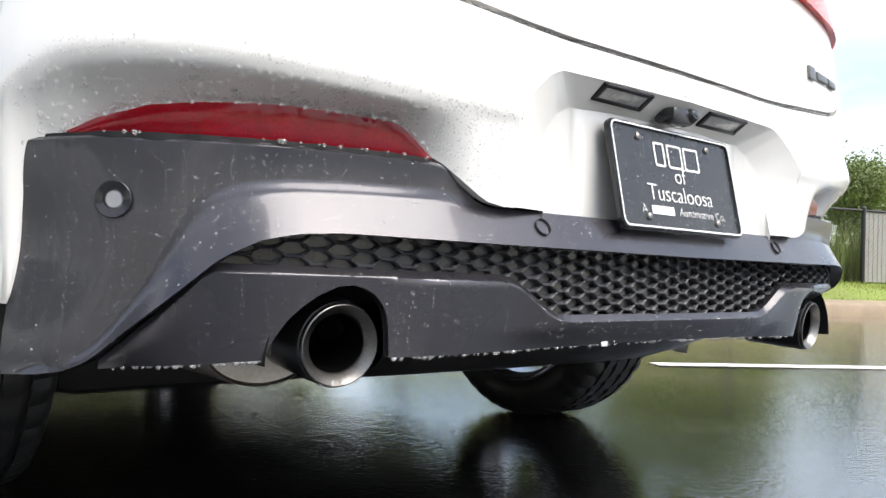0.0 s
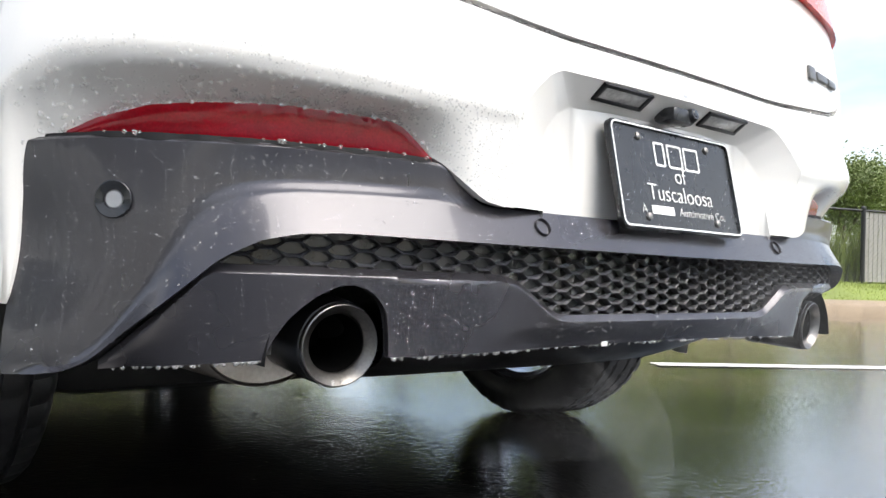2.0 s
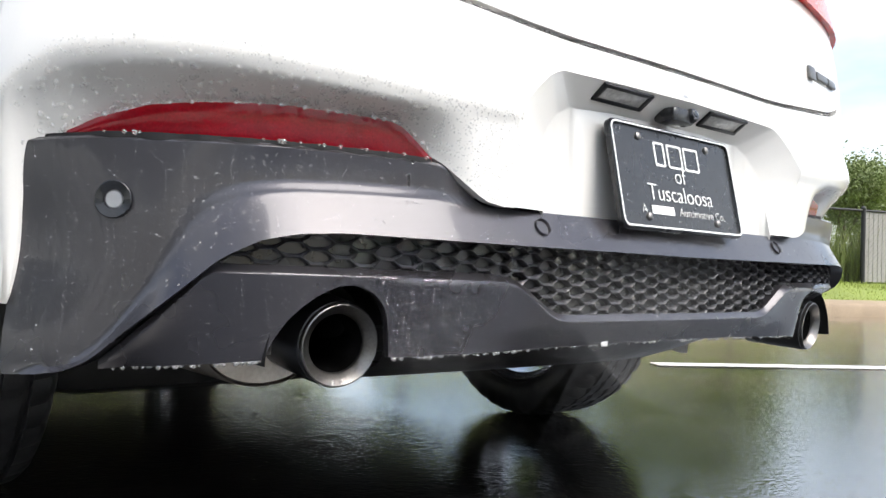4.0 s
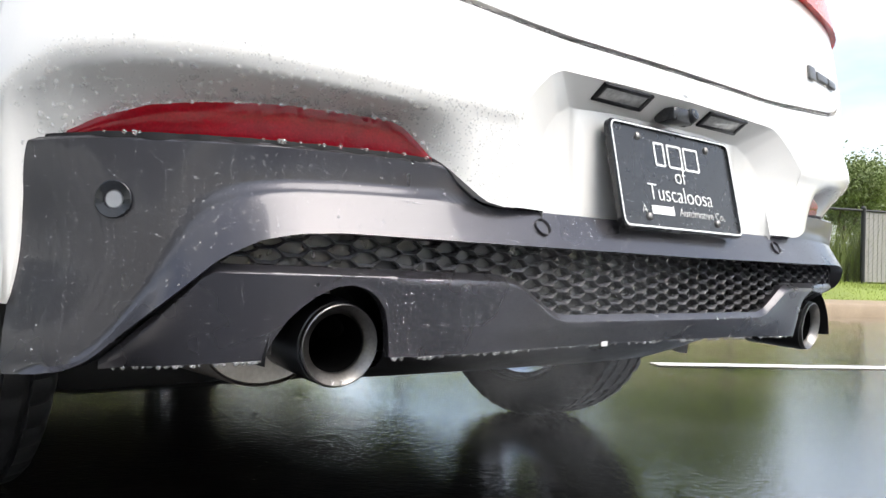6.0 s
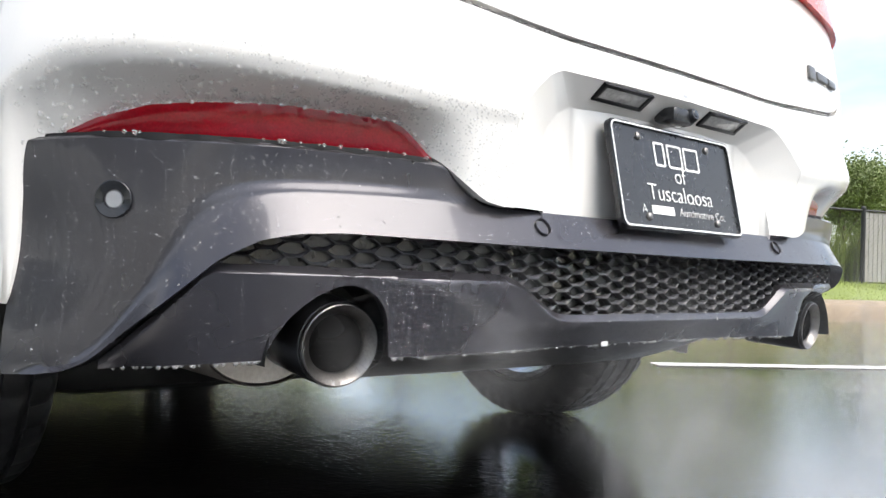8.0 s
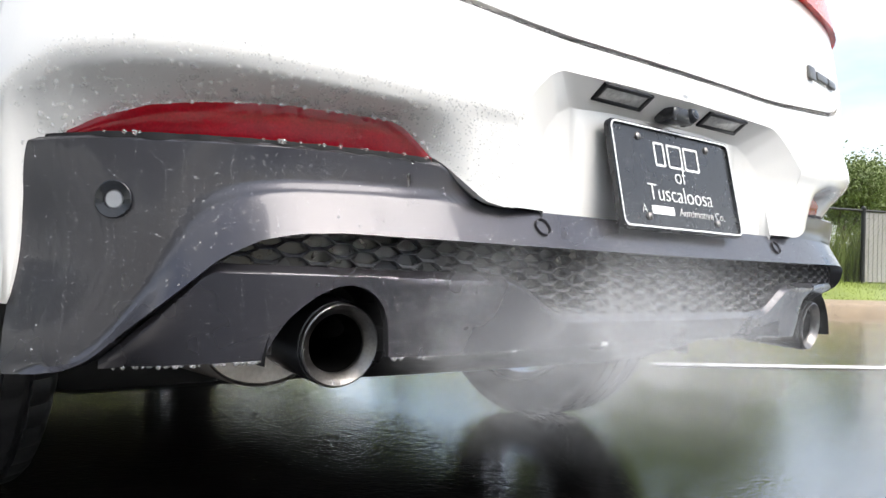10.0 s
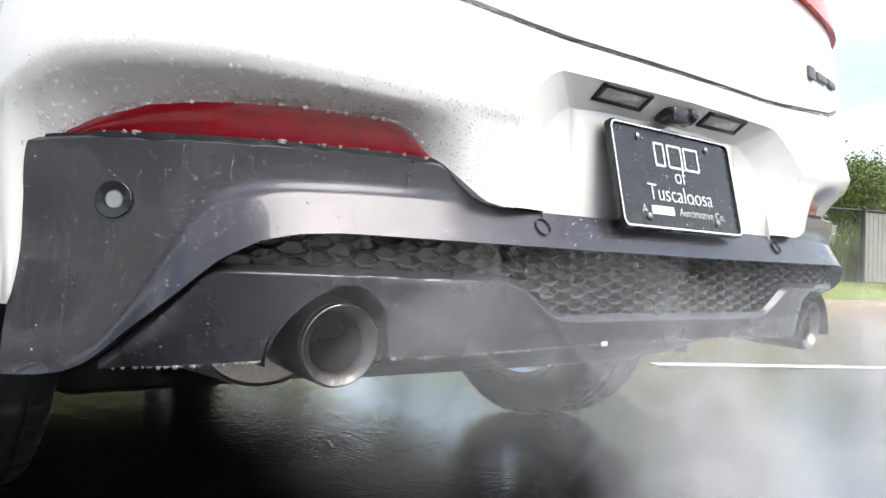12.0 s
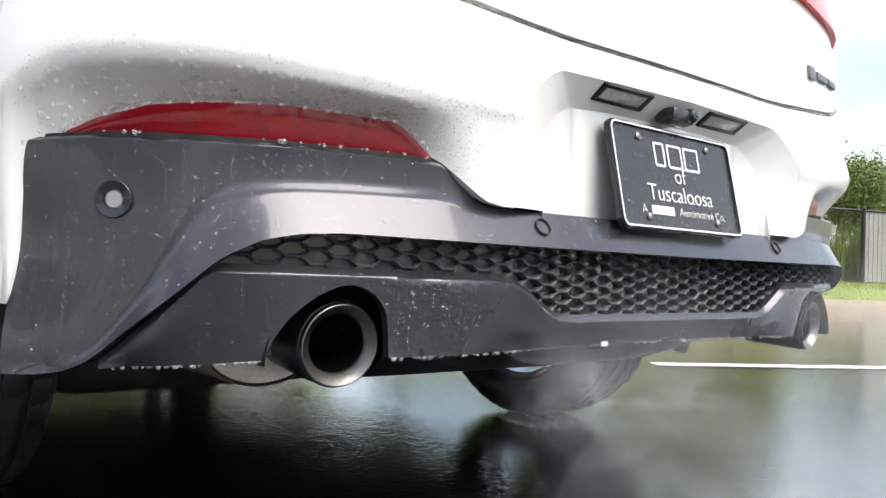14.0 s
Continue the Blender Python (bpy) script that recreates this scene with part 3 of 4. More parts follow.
PAINTLINE = material("road_paint", (0.72, 0.71, 0.68), 0.35, vary=0.12, scale=5, grain=120, rough_vary=0.1, bump=0.2)
CONCRETE = material("kerb_concrete", (0.31, 0.235, 0.155), 0.6, vary=0.22, scale=3, grain=70, bump=0.3, dist=0.003)
GRASS = material("grass_ground", (0.20, 0.25, 0.05), 0.8, vary=0.35, scale=1.5, grain=30, bump=0.5, dist=0.02)
BLADE = material("grass_blade", (0.26, 0.32, 0.06), 0.6, vary=0.35, scale=0.8, grain=8)
REED = material("tall_grass", (0.16, 0.20, 0.05), 0.65, vary=0.45, scale=1.2, grain=9)
LEAF = material("leaf", (0.150, 0.195, 0.062), 0.55, vary=0.45, scale=0.5, grain=6)
BARK = material("bark", (0.10, 0.075, 0.055), 0.8, vary=0.3, scale=6, grain=40, bump=0.4)
POSTBLACK = material("fence_black", (0.012, 0.012, 0.012), 0.45, vary=0.2)
SCREEN = material("fence_screen", (0.30, 0.29, 0.27), 0.6, vary=0.15, scale=2, grain=40)

# kerb line runs through K in direction KD; KN points away from the lot
K, KD = Vector((10.15, 3.62, 0)), Vector((.935, -.354, 0)).normalized()
KN = Vector((-KD.y, KD.x, 0)) if Vector((-KD.y, KD.x, 0)).dot(K) > 0 else Vector((KD.y, -KD.x, 0))


def kerb_point(along, away, z):
    p = K + KD * along + KN * away
    return Vector((p.x, p.y, z))


bm = bmesh.new()
lattice(bm, [[Vector((x, y, 0)) for x in (-900, -60, -12, 0, 12, 60, 900)] for y in (-900, -60, -12, 0, 12, 60, 900)])
ground = part("ground", bm, ASPHALT)
tagged(ground, "wet dark asphalt of a parking lot", "ground", kind="structure")

bm = bmesh.new()
prof = [(0.0, 0.0), (0.010, .13), (.025, .158), (.07, .176), (.42, .205), (.44, .10)]
lattice(bm, [[kerb_point(t, a, z) for a, z in prof] for t in np.linspace(-40, 40, 41)])
tagged(part("kerb", bm, CONCRETE), "wet tan concrete kerb beside the lot", "kerb", kind="structure")

bm = bmesh.new()
prof = [(.40, .185), (.6, .235), (1.2, .33), (2.0, .44), (4.0, .50), (12, .55), (80, .6)]
lattice(bm, [[kerb_point(t, a, z + .03 * math.sin(t * 1.3 + a)*(a > .5)) for a, z in prof] for t in np.linspace(-60, 60, 81)])
tagged(part("grass_bank", bm, GRASS), "green grass verge rising behind the kerb", "grass", kind="structure")

bm = bmesh.new()
d = Vector((.857, -.515, 0))
n = Vector((.515, .857, 0))
o = Vector((2.29, 1.67, .004))
pts = [o - n * .065, o + n * .065, o + n * .065 + d * 6, o - n * .065 + d * 6]
top = [bm.verts.new(p) for p in pts]
bm.faces.new(top)
line_ob = part("parking_line", bm, PAINTLINE, None, smooth=False)
tagged(line_ob, "white painted parking line on wet asphalt", "road marking", kind="structure")


def blades(name, count, area, tall, wide, mat, label, seed):
    rng = random.Random(seed)
    vs, fs = [], []
    for _ in range(count):
        t, a, z = area(rng)
        p = kerb_point(t, a, z)
        yaw, h, w = rng.uniform(0, 6.28), tall * rng.uniform(.5, 1.2), wide * rng.uniform(.6, 1.3)
        side = Vector((math.cos(yaw), math.sin(yaw), 0)) * w
        bend = Vector((rng.uniform(-1, 1), rng.uniform(-1, 1), 0)) * h * .3
        k = len(vs)
        vs += [p - side, p + side, p + side * .6 + bend * .4 + Vector((0, 0, h * .6)), p - side * .6 + bend * .4 + Vector((0, 0, h * .6)), p + bend + Vector((0, 0, h))]
        fs += [(k, k + 1, k + 2, k + 3), (k + 3, k + 2, k + 4)]
    me = bpy.data.meshes.new(name)
    me.from_pydata(vs, [], fs)
    me.materials.append(mat)
    return tagged(new(name, me), label, "grass", kind="stuff")


def bank_z(a):
    return line(a, (.40, .185), (.6, .235), (1.2, .33), (2.0, .44), (4.0, .50), (12, .55))


def verge(r):
    a = .44 + r.random() ** 1.3 * 1.7
    return r.uniform(-3, 14), a, bank_z(a) - .01


blades("grass", 16000, verge, .05, .006, BLADE, "short bright green grass on the verge", 3)


FENCE = 2.1
blades("tall_grass", 9000, lambda r: (r.uniform(-6, 6), FENCE + .15 + r.random() * 1.6, .42), 0.95, .012, REED, "tall green reeds behind the fence", 5)

# fence
fence = new("fence")
tagged(fence, "black chain-link fence with grey privacy screen", "fence")
POST0 = 1.83
fb, ft = .44, 1.63
for k in range(-4, 6):
    bm = bmesh.new()
    bmesh.ops.create_cone(bm, cap_ends=True, segments=12, radius1=.038, radius2=.038, depth=ft - fb + .12, matrix=Matrix.Translation(kerb_point(POST0 + k * 2.6, FENCE, (fb + ft) / 2 - .03)))
    bmesh.ops.create_uvsphere(bm, u_segments=10, v_segments=6, radius=.045, matrix=Matrix.Translation(kerb_point(POST0 + k * 2.6, FENCE, ft + .03)))
    part("post", bm, POSTBLACK, fence)
    a, b = kerb_point(POST0 + k * 2.6, FENCE, ft), kerb_point(POST0 + (k + 1) * 2.6, FENCE, ft)
    bm = bmesh.new()
    q = (b - a).to_track_quat("Z", "Y").to_matrix().to_4x4()
    bmesh.ops.create_cone(bm, cap_ends=True, segments=8, radius1=.02, radius2=.02, depth=(b - a).length, matrix=Matrix.Translation((a + b) / 2) @ q)
    part("rail", bm, POSTBLACK, fence)
    if k >= 0:
        for j in range(26):
            bm = bmesh.new()
            box(bm, (.085, .008, ft - fb - .04), Matrix.Translation(kerb_point(POST0 + k * 2.6 + .08 + j * .097, FENCE + .01, (fb + ft) / 2)) @ pose(0, 0, 0, 0, 0, math.degrees(math.atan2(KD.y, KD.x))))
            part("slat", bm, SCREEN, fence)
    bm = bmesh.new()
    step = .09
    n = int(2.6 / step)
    up = ft - fb
    for j in range(-13, n):
        for s in (1, -1):
            t0, t1 = j * step, j * step + up
            z0, z1 = 0, up
            if t0 < 0:
                z0 -= t0
                t0 = 0
            if t1 > 2.6:
                z1 -= t1 - 2.6
                t1 = 2.6
            if t1 <= t0:
                continue
            za, zb = (fb + z0, fb + z1) if s > 0 else (ft - z0, ft - z1)
            p, q = kerb_point(POST0 + k * 2.6 + t0, FENCE - .01 * s, za), kerb_point(POST0 + k * 2.6 + t1, FENCE - .01 * s, zb)
            w = Vector((0, 0, .0022))
            v = [bm.verts.new(r) for r in (p - w, q - w, q + w, p + w)]
            bm.faces.new(v)
    tagged(part("chain_link", bm, POSTBLACK, fence, smooth=False), kind="stuff")


# bearing clockwise from +Y in degrees, distance, size
# ring from 140 degrees on is unseen, added to darken the car's reflections
TREES = [(66.6, 33, .70), (68.2, 38, .74), (72, 36, .68), (59.5, 30, .95), (58, 28, 1.1), (53, 27, 1.2), (47.5, 28, 1.1), (30, 34, .9), (76, 40, .8),
         (67.4, 46, .95), (70.5, 48, .9), (60, 42, 1.2), (55, 40, 1.3), (25, 34, 1.1), (18, 36, 1.1), (80, 42, .9), (85, 40, .9),
         (334, 50, 1.2), (348, 44, 1.2), (5, 40, 1.2)] + [(140 + 4.4 * k, (68 if k < 17 else 26) + 9 * ((k * 7) % 5) / 5, .95 + .3 * ((k * 3) % 4) / 4) for k in range(42)]


# trees
def tree(seed, height, spread, leaves):
    rng = random.Random(seed)
    root = new("tree")
    b = bmesh.new()
    clumps = []

    def limb(p, d, length, r, depth):
        q = p + d * length
        m = Matrix.Translation((p + q) / 2) @ (q - p).to_track_quat("Z", "Y").to_matrix().to_4x4()
        bmesh.ops.create_cone(b, cap_ends=False, segments=7, radius1=r, radius2=r * .62, depth=length * 1.04, matrix=m)
        if depth == 0:
            clumps.append(q)
            return
        if depth < 3:
            clumps.append(p.lerp(q, .75))
        for _ in range(3 if depth > 1 else 4):
            nd = (d + Vector((rng.uniform(-1, 1), rng.uniform(-1, 1), rng.uniform(-.35, .7))) * spread).normalized()
            limb(q, nd, length * rng.uniform(.6, .82), r * .6, depth - 1)
    limb(Vector((0, 0, 0)), Vector((.03, .02, 1)).normalized(), height * .30, height * .022, 3)
    part("trunk", b, BARK, root, "brown bark trunk and limbs")
    vs, fs = [], []
    for _ in range(leaves):
        c = rng.choice(clumps)
        p = c + Vector((rng.gauss(0, 1), rng.gauss(0, 1), rng.gauss(0, .8))) * height * .075
        u = Vector((rng.uniform(-1, 1), rng.uniform(-1, 1), rng.uniform(-1, 1))).normalized()
        w = u.cross(Vector((rng.uniform(-1, 1), rng.uniform(-1, 1), rng.uniform(-1, 1)))).normalized()
        s = height * .0105 * rng.uniform(.6, 1.4)
        k = len(vs)
        vs += [p - u * s, p + w * s * .5, p + u * s, p - w * s * .5]
        fs.append((k, k + 1, k + 2, k + 3))
    me = bpy.data.meshes.new("crown")
    me.from_pydata(vs, [], fs)
    me.materials.append(LEAF)
    ob = new("crown", me)
    ob.parent = root
    tagged(root, "leafy green tree, seen behind the fence and added unseen behind the camera", "tree", group="trees behind the fence")
    return root


rng = random.Random(11)
protos = [tree(21, 7.0, .75, 17000), tree(22, 8.0, .85, 19000), tree(23, 6.0, .9, 15000)]
spots = []
for bearing, dist, size in TREES:
    b = radians(bearing)
    spots.append((EYE.x + math.sin(b) * dist, EYE.y + math.cos(b) * dist, size))
for i, (x, y, size) in enumerate(spots):
    p = protos[i % 3]
    m = pose(x, y, .45 if KN.dot(Vector((x, y, 0)) - K) > 2 and abs(KD.dot(Vector((x, y, 0)) - K)) < 58 else 0, 0, 0, rng.uniform(0, 360))
    if i < 3:
        p.matrix_basis = m
        p.scale = (size, size, size)
    else:
        ob = copy_thing(p, m)
        ob.scale = (size, size, size)

# ---- rain on the car ----
def dome(vs, fs, p, n, r, flat=.6, sides=7):
    """A bead of water with a round foot, on a surface with the normal n."""
    u = n.orthogonal().normalized()
    w = n.cross(u)
    k = len(vs)
    for ring, (rr, hh) in enumerate(((1.0, -.05), (.80, .62))):
        for i in range(sides):
            a = 2 * math.pi * (i + ring * .5) / sides
            vs.append(p + (u * math.cos(a) + w * math.sin(a)) * r * rr + n * r * flat * hh)
    vs.append(p + n * r * flat)
    for i in range(sides):
        j = (i + 1) % sides
        fs.append((k + i, k + j, k + sides + j, k + sides + i))
        fs.append((k + sides + i, k + sides + j, k + 2 * sides))


def skin_normal(x, z, off):
    e = 8e-4
    dx = skin(x + e, z, off(x + e, z)) - skin(x - e, z, off(x - e, z))
    dz = skin(x, z + e, off(x, z + e)) - skin(x, z - e, off(x, z - e))
    n = dx.cross(dz).normalized()
    return n if n.y < 0 or abs(n.z) > .9 else -n


def rain(name, label, spots, off):
    vs, fs = [], []
    for x, z, r, flat in spots:
        n = skin_normal(x, z, off)
        dome(vs, fs, skin(x, z, off(x, z)) + n * r * .02, n, r, flat)
    me = bpy.data.meshes.new(name)
    me.from_pydata(vs, [], fs)
    me.polygons.foreach_set("use_smooth", [True] * len(me.polygons))
    me.materials.append(WATER)
    return tagged(new(name, me), label, "rain drops", kind="stuff")


rr = random.Random(4)


def drop_size(lo, hi):
    return 1.05 * (lo + (hi - lo) * rr.random() ** 2.3)


def scatter(count, x0, x1, lo, hi, r0, r1, flat=.55):
    out = []
    while len(out) < count:
        x = rr.uniform(x0, x1)
        a, b = lo(x), hi(x)
        if b - a > .004:
            out.append((x, rr.uniform(a + .001, b - .001), drop_size(r0, r1), flat))
    return out


def streaks(count, x0, x1, lo, hi, r0, r1):
    """Drops left in upright trails."""
    out = []
    for _ in range(count):
        x = rr.uniform(x0, x1)
        a, b = lo(x), hi(x)
        if b - a < .02:
            continue
        z0, z1 = sorted((rr.uniform(a, b), rr.uniform(a, b)))
        z = z1
        while z > z0:
            out.append((x + rr.gauss(0, .0006), z, drop_size(r0, r1), .5))
            z -= rr.uniform(.004, .014)
    return out


spots = scatter(520, -.855, -.46, white_low, lambda x: crease(x) - .012, .0006, .0040, .5)
spots += scatter(190, -.84, -.50, white_low, lambda x: white_low(x) + .012, .0010, .0032, .7)
spots += scatter(150, .46, .84, white_low, lambda x: crease(x) - .016, .0006, .0028, .62)
spots += scatter(900, -.86, -.36, lambda x: max(crease(x) - .01, white_low(x)), lambda x: crease(x) + .012, .0004, .0016)
spots += scatter(650, -.47, -.345, white_low, lambda x: crease(x), .0005, .0015)
spots += scatter(500, -.40, .40, lambda x: .702, lambda x: gate_low(x) - .002, .0004, .0014)
rain("rain_drops_on_bumper", "clear rain drops on the white bumper", spots, white_off)

spots = streaks(210, -.858, -.56, lambda x: band_low(x) + .002, lambda x: grey_top(x) - .004, .0005, .0010)
spots += scatter(130, -.855, -.42, lambda x: band_top(x), lambda x: grey_top(x) - .003, .0005, .0019)
spots += scatter(520, -.74, .60, lambda x: band_low(x) + .003, lambda x: band_top(x) - .002, .0005, .0021)
rain("rain_drops_on_panel", "clear rain drops in trails on the grey panel", spots, grey_off)

hole_or_low = lambda x: hole_top(x) + .002 if .511 < abs(x) < .651 else diff_low(x)
spots = streaks(130, -.78, -.30, hole_or_low, lambda x: diff_top(x) - .008, .0005, .0010)
spots += scatter(170, -.78, .50, hole_or_low, lambda x: diff_top(x) - .004, .0005, .0020)
spots += scatter(260, -.30, .30, lambda x: diff_low(x) + .01, lambda x: diff_top(x) - .004, .0006, .0022)
rain("rain_drops_on_diffuser", "clear rain drops on the grey diffuser", spots, diff_off)

spots = scatter(1300, -.64, .64, lambda x: gate_low(x) + .008, lambda x: gate_low(x) + .07, .0004, .0015)
spots += scatter(500, .30, .64, lambda x: gate_low(x) + .07, lambda x: .92, .0004, .0012)
rain("rain_drops_on_tailgate", "clear rain drops on the white tailgate", spots, gate_off)

# beads hanging along the edges
def hanging(name, label, rows):
    vs, fs = [], []
    for p, r in rows:
        dome(vs, fs, p, Vector((0, -.25, -1)).normalized(), r, 1.25)
        dome(vs, fs, p, Vector((0, -.2, 1)).normalized(), r, .5)
    me = bpy.data.meshes.new(name)
    me.from_pydata(vs, [], fs)
    me.polygons.foreach_set("use_smooth", [True] * len(me.polygons))
    me.materials.append(WATER)
    return tagged(new(name, me), label, "rain drops", kind="stuff")


rows = []
for _ in range(150):
    x = rr.uniform(-.51, .42)
    rows.append((skin(x, diff_low(x) - .001, diff_off(x, diff_low(x)) + .002), drop_size(.0014, .0036)))
for _ in range(46):
    x = rr.uniform(-.785, -.652)
    rows.append((skin(x, diff_low(x) - .001, diff_off(x, diff_low(x)) + .002), drop_size(.0014, .0032)))
for _ in range(40):
    x = rr.uniform(-.30, .30)
    rows.append((skin(x, diff_top(x) - .009, diff_off(x, diff_top(x) - .009)), drop_size(.001, .002)))
hanging("hanging_drops_on_diffuser", "water beads hanging from the diffuser edge", rows)
rows = []
for _ in range(110):
    x = rr.uniform(-.83, -.47)
    rows.append((skin(x, white_low(x) - .001, .008), drop_size(.0012, .0030)))
for _ in range(16):
    x = rr.uniform(-.80, -.46)
    rows.append((skin(x, grey_top(x) + .003, .006), drop_size(.0016, .0034)))
for _ in range(260):
    x = rr.uniform(-.62, .62)
    rows.append((skin(x, gate_low(x) + .005, gate_off(x, gate_low(x) + .006) + .002), drop_size(.0011, .0028)))
for _ in range(120):
    x = rr.uniform(-.68, .5)
    rows.append((skin(x, band_low(x) - .0005, .006), drop_size(.0009, .0024)))
hanging("hanging_drops_on_bumper", "water beads hanging along the bumper seams", rows)
vs, fs = [], []
pm = plate.matrix_basis
for _ in range(380):
    p = pm @ Vector((rr.uniform(-.147, .147), -.0006, rr.uniform(-.072, .072)))
    dome(vs, fs, p, pm.to_3x3() @ Vector((0, -1, 0)), drop_size(.0005, .0019), .55)
me = bpy.data.meshes.new("rain_drops_on_plate")
me.from_pydata(vs, [], fs)
me.polygons.foreach_set("use_smooth", [True] * len(me.polygons))
me.materials.append(WATER)
tagged(new("rain_drops_on_plate", me), "clear rain drops on the black plate", "rain drops", kind="stuff")

# ---- exhaust vapour ----
VAPOUR = bpy.data.materials.new("exhaust_vapour")
VAPOUR.use_nodes = True
vn, vl = VAPOUR.node_tree.nodes, VAPOUR.node_tree.links
vn.remove(vn["Principled BSDF"])
vtc, vinfo = vn.new("ShaderNodeTexCoord"), vn.new("ShaderNodeObjectInfo")
vsph = vn.new("ShaderNodeAttribute")
vsph.attribute_name = "reach"
vfall = vn.new("ShaderNodeMapRange")
vfall.interpolation_type = "SMOOTHERSTEP"
vfall.inputs["From Min"].default_value, vfall.inputs["From Max"].default_value = 1.0, 0.0
vuv = vn.new("ShaderNodeAttribute")
vuv.attribute_name = "spread"
vl.new(vsph.outputs["Fac"], vfall.inputs["Value"])
vnoise = vn.new("ShaderNodeTexNoise")
vnoise.noise_dimensions = "4D"
vnoise.inputs["Scale"].default_value, vnoise.inputs["Detail"].default_value = 1.7, 4.0
vnoise.inputs["Distortion"].default_value = 0.6
vw = vn.new("ShaderNodeMath")
vw.operation = "MULTIPLY"
vw.inputs[1].default_value = 40.0
vl.new(vinfo.outputs["Random"], vw.inputs[0])
vl.new(vw.outputs[0], vnoise.inputs["W"])
vl.new(vuv.outputs["Vector"], vnoise.inputs["Vector"])
vcut = vn.new("ShaderNodeMapRange")
vcut.inputs["From Min"].default_value, vcut.inputs["From Max"].default_value = 0.28, 0.82
vl.new(vnoise.outputs["Fac"], vcut.inputs["Value"])
vden = vn.new("ShaderNodeMath")
vden.operation = "MULTIPLY"
vl.new(vfall.outputs["Result"], vden.inputs[0])
vl.new(vcut.outputs["Result"], vden.inputs[1])
vthin = vn.new("ShaderNodeAttribute")
vthin.attribute_name = "haze"
vamt = vn.new("ShaderNodeMath")
vamt.operation = "MULTIPLY"
vl.new(vden.outputs[0], vamt.inputs[0])
vl.new(vthin.outputs["Fac"], vamt.inputs[1])
vdif, vtra, vclear = vn.new("ShaderNodeBsdfDiffuse"), vn.new("ShaderNodeBsdfTranslucent"), vn.new("ShaderNodeBsdfTransparent")
for t in (vdif, vtra):
    t.inputs["Color"].default_value = (0.86, 0.87, 0.88, 1)
vboth, vmix = vn.new("ShaderNodeMixShader"), vn.new("ShaderNodeMixShader")
vl.new(vdif.outputs[0], vboth.inputs[1])
vl.new(vtra.outputs[0], vboth.inputs[2])
vl.new(vamt.outputs[0], vmix.inputs["Fac"])
vl.new(vclear.outputs[0], vmix.inputs[1])
vl.new(vboth.outputs[0], vmix.inputs[2])
vl.new(vmix.outputs[0], vn["Material Output"].inputs["Surface"])


def wisp_mesh(radius, density, seed, layers=6):
    """Thin curved veils through one another, densest in the middle."""
    rng = random.Random(seed)
    vs, fs, spread = [], [], []
    for _ in range(layers):
        n = Vector((rng.gauss(0, 1), rng.gauss(0, 1), rng.gauss(0, 1))).normalized()
        u = n.orthogonal().normalized()
        w = n.cross(u)
        shift, bowl = rng.uniform(-.45, .45), rng.choice((-1, 1)) * rng.uniform(.2, .55)
        k, m = len(vs), 11
        for i in range(m):
            for j in range(m):
                a, b = -1 + 2 * i / (m - 1), -1 + 2 * j / (m - 1)
                p = u * a + w * b + n * (shift + bowl * (a * a + b * b) + .12 * math.sin(3 * a + shift * 9) * math.cos(2.5 * b))
                vs.append(p * radius)
                spread.append(p)
        for i in range(m - 1):
            for j in range(m - 1):
                q = k + i * m + j
                fs.append((q, q + m, q + m + 1, q + 1))
        if k:
            for j in range(m - 1):
                fs.append((k - m + j, k + j, k + j + 1, k - m + j + 1))
    me = bpy.data.meshes.new("vapour_puff")
    me.from_pydata(vs, [], fs)
    me.polygons.foreach_set("use_smooth", [True] * len(me.polygons))
    at = me.attributes.new("spread", "FLOAT_VECTOR", "POINT")
    at.data.foreach_set("vector", [c for p in spread for c in p])
    ra = me.attributes.new("reach", "FLOAT", "POINT")
    ra.data.foreach_set("value", [p.length for p in spread])
    de = me.attributes.new("haze", "FLOAT", "POINT")
    de.data.foreach_set("value", [density] * len(vs))
    me.materials.append(VAPOUR)
    return me


PUFFS = {"thin": [wisp_mesh(r, d, 40 + i) for i, (r, d) in enumerate(((.11, .055), (.16, .05), (.20, .05)))],
         "mid": [wisp_mesh(r, d, 50 + i) for i, (r, d) in enumerate(((.10, .17), (.15, .15), (.20, .13)))],
         "thick": [wisp_mesh(r, d, 60 + i, 9) for i, (r, d) in enumerate(((.13, .21), (.16, .20), (.20, .185), (.27, .165)))]}
VAPOUR_NAMES = {"thin": "thin faint white exhaust vapour drifting behind the tailpipe", "mid": "soft white exhaust vapour puff behind the tailpipe",
                "thick": "dense white exhaust vapour puff behind the tailpipe"}
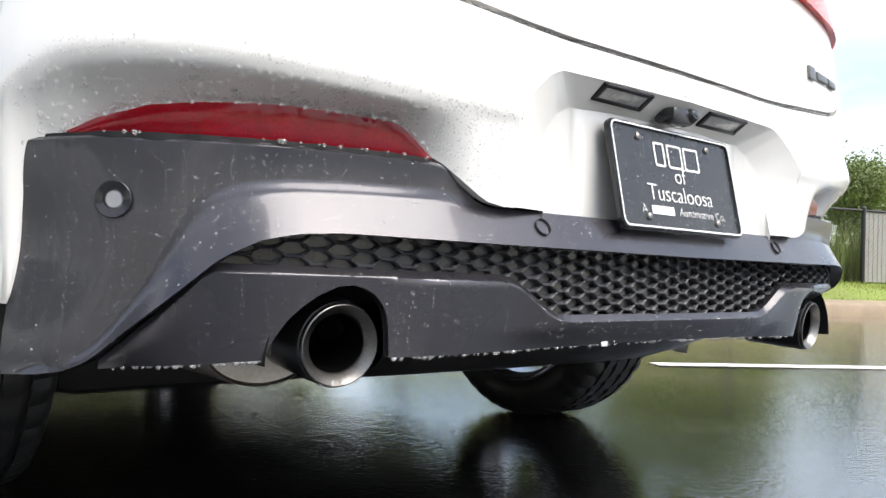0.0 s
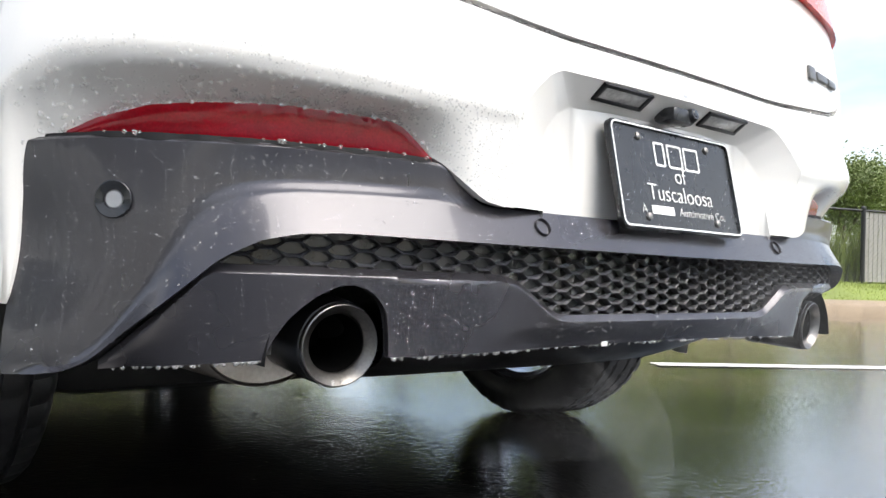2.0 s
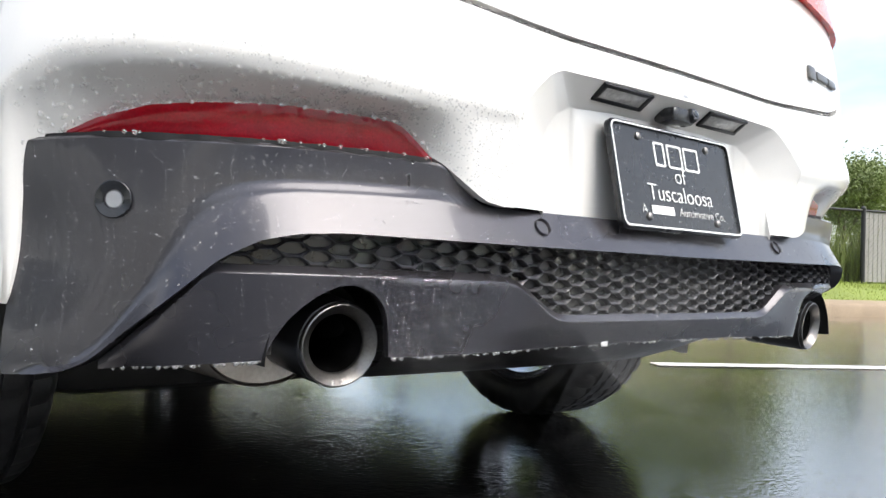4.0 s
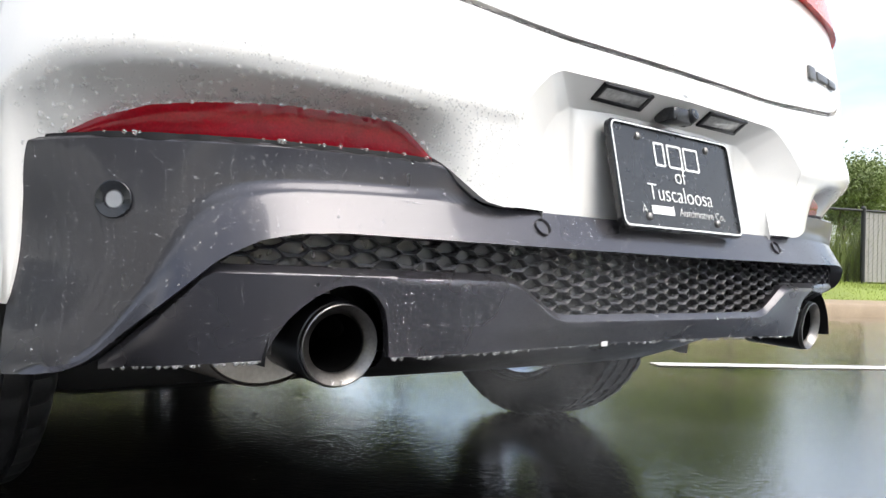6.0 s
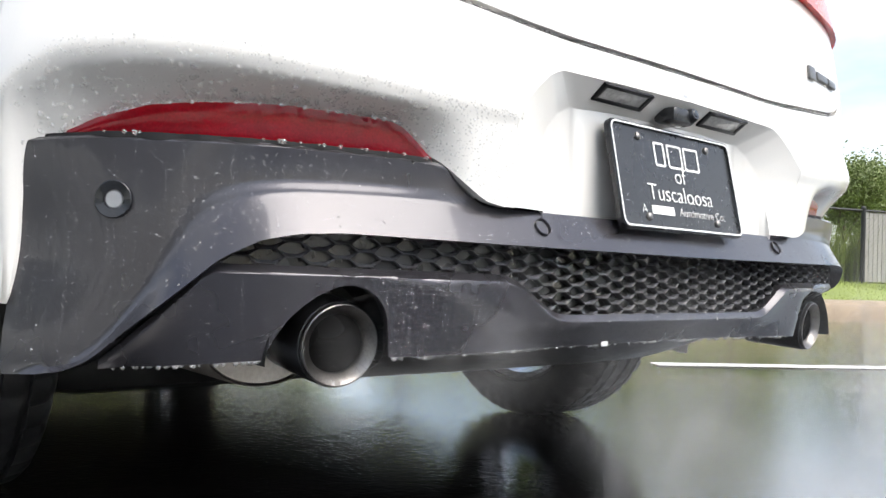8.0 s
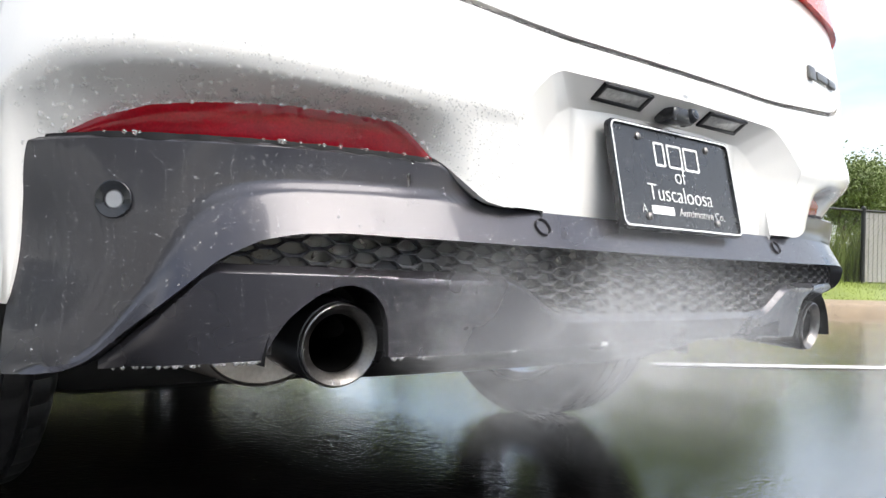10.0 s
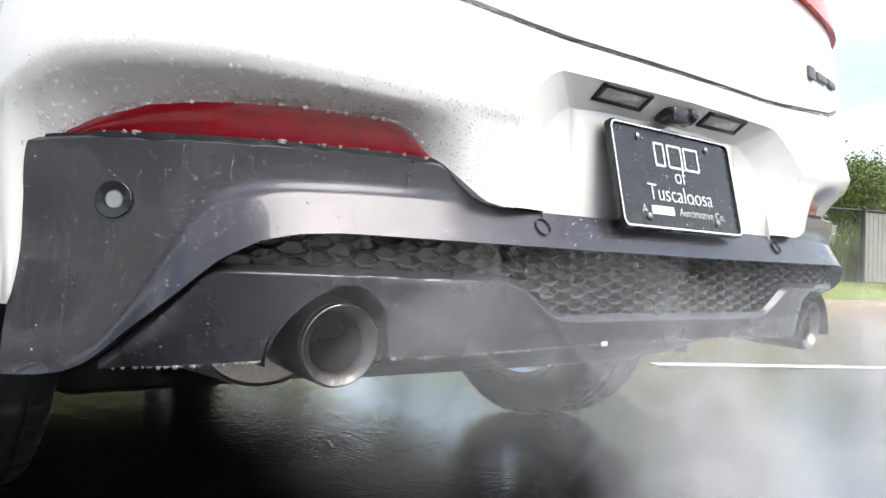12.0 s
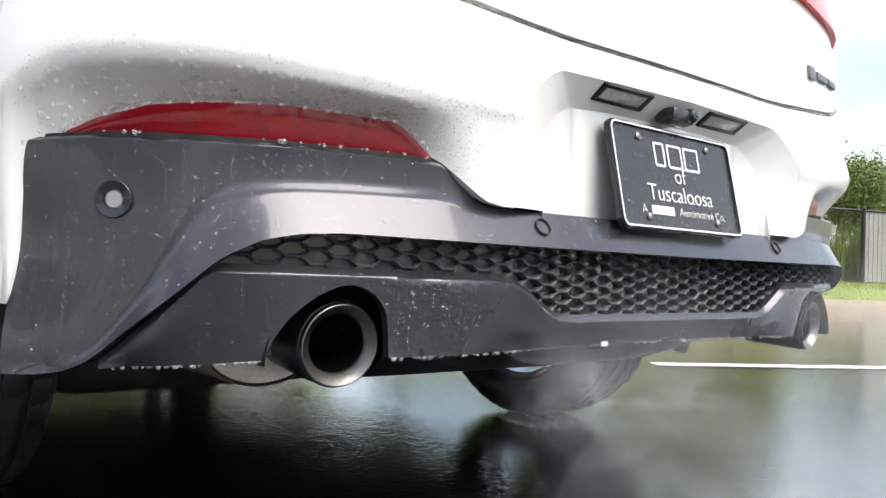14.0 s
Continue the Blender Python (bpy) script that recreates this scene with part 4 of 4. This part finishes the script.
# start, end, seconds between puffs, kind
BURSTS = [(.42, .75, .09, "thin"), (.72, 1.60, .10, "mid"), (1.65, 3.2, .22, "thin"), (3.3, 7.3, .24, "thin"), (7.3, 8.15, .085, "mid"), (8.2, 8.9, .2, "thin"), (8.9, 9.7, .16, "mid"), (9.72, 10.30, .055, "thick"),
          (10.3, 11.1, .25, "thin"), (11.1, 11.62, .11, "mid"), (11.55, 12.12, .042, "thick"), (12.2, 12.5, .11, "mid"), (12.5, 13.02, .05, "thick"), (13.1, 13.3, .1, "thin"), (13.3, 13.95, .065, "mid")]
flights = []
vr = random.Random(77)
for t0, t1, gap, kind in BURSTS:
    t = t0
    while t < t1:
        left = vr.random() < .84
        ob = new("vapour_puff", vr.choice(PUFFS[kind]))
        tagged(ob, VAPOUR_NAMES[kind], "exhaust vapour", group="exhaust vapour puffs")
        flights.append((ob, t + vr.uniform(-.03, .03), -1 if left else 1, vr.uniform(.75, 1.25), Vector((vr.uniform(-.08, .22), 0, vr.uniform(-.27, .10))), vr.uniform(0, 360), vr.uniform(-40, 40)))
        t += gap

# drops that fall from the tailpipe
fallers = []
for k, t0 in enumerate((1.02, 10.78, 12.12, 12.80, 12.93, 13.10, 13.05, 13.20)):
    bm = bmesh.new()
    lathe(bm, [(.0002, .0046), (.0012, .003), (.0022, .0008), (.0024, -.001), (.0016, -.003), (.0002, -.0036)], 10, pose(0, 0, 0, 90))
    ob = part("falling_drop", bm, WATER)
    tagged(ob, "clear water drop falling from the exhaust tip", "water drop", group="drops from the tailpipe")
    fallers.append((ob, t0, Vector((-.575 + .012 * (k % 4), .100 - .006 * (k % 3), PIPE_Z - .0425))))


def motions():
    for ob, t, side, pace, sway, turn, spin in flights:
        inside = Vector((side * .42, 1.30, .77))
        mouth = Vector((side * .45, .06, PIPE_Z + .01))
        out1 = mouth + Vector((sway.x * .35 + .10, -.24, sway.z * .35 - .02))
        out2 = mouth + Vector((sway.x * .9 + .30, -.32, sway.z * .8 - .02))
        out3 = mouth + Vector((sway.x * 1.3 + .80, -.52, sway.z + .02))
        away = mouth + Vector((sway.x * 20 + 9.0, -7.0 + sway.z * 12, sway.z + 1.1))
        dt = .16 / pace
        pts = [(0.0, inside, 0), (t - dt * 1.3, inside, 0), (t, mouth, .15), (t + dt, out1, .35), (t + dt * 2.6, out2, .6), (t + dt * 5.5, out3, .85), (t + dt * 16, away, 1), (14.6, away, 1)]
        rows, last = [], -1.0
        for when, p, f in pts:
            when = max(when, last + .04)
            last = when
            if when > 0 or not rows:
                rows.append((max(when, 0), pose(p.x, p.y, p.z, turn * .3, turn, turn * .7 + spin * f)))
        walk(ob, rows)
    for ob, t0, p in fallers:
        rows = [(0.0, pose(*p)), (t0, pose(*p))]
        for k in (.08, .14, .19, .235):
            rows.append((t0 + k, pose(p.x, p.y, max(p.z - 4.9 * k * k, .003))))
        rows.append((14.0, pose(p.x, p.y, .003)))
        walk(ob, rows)


motions()
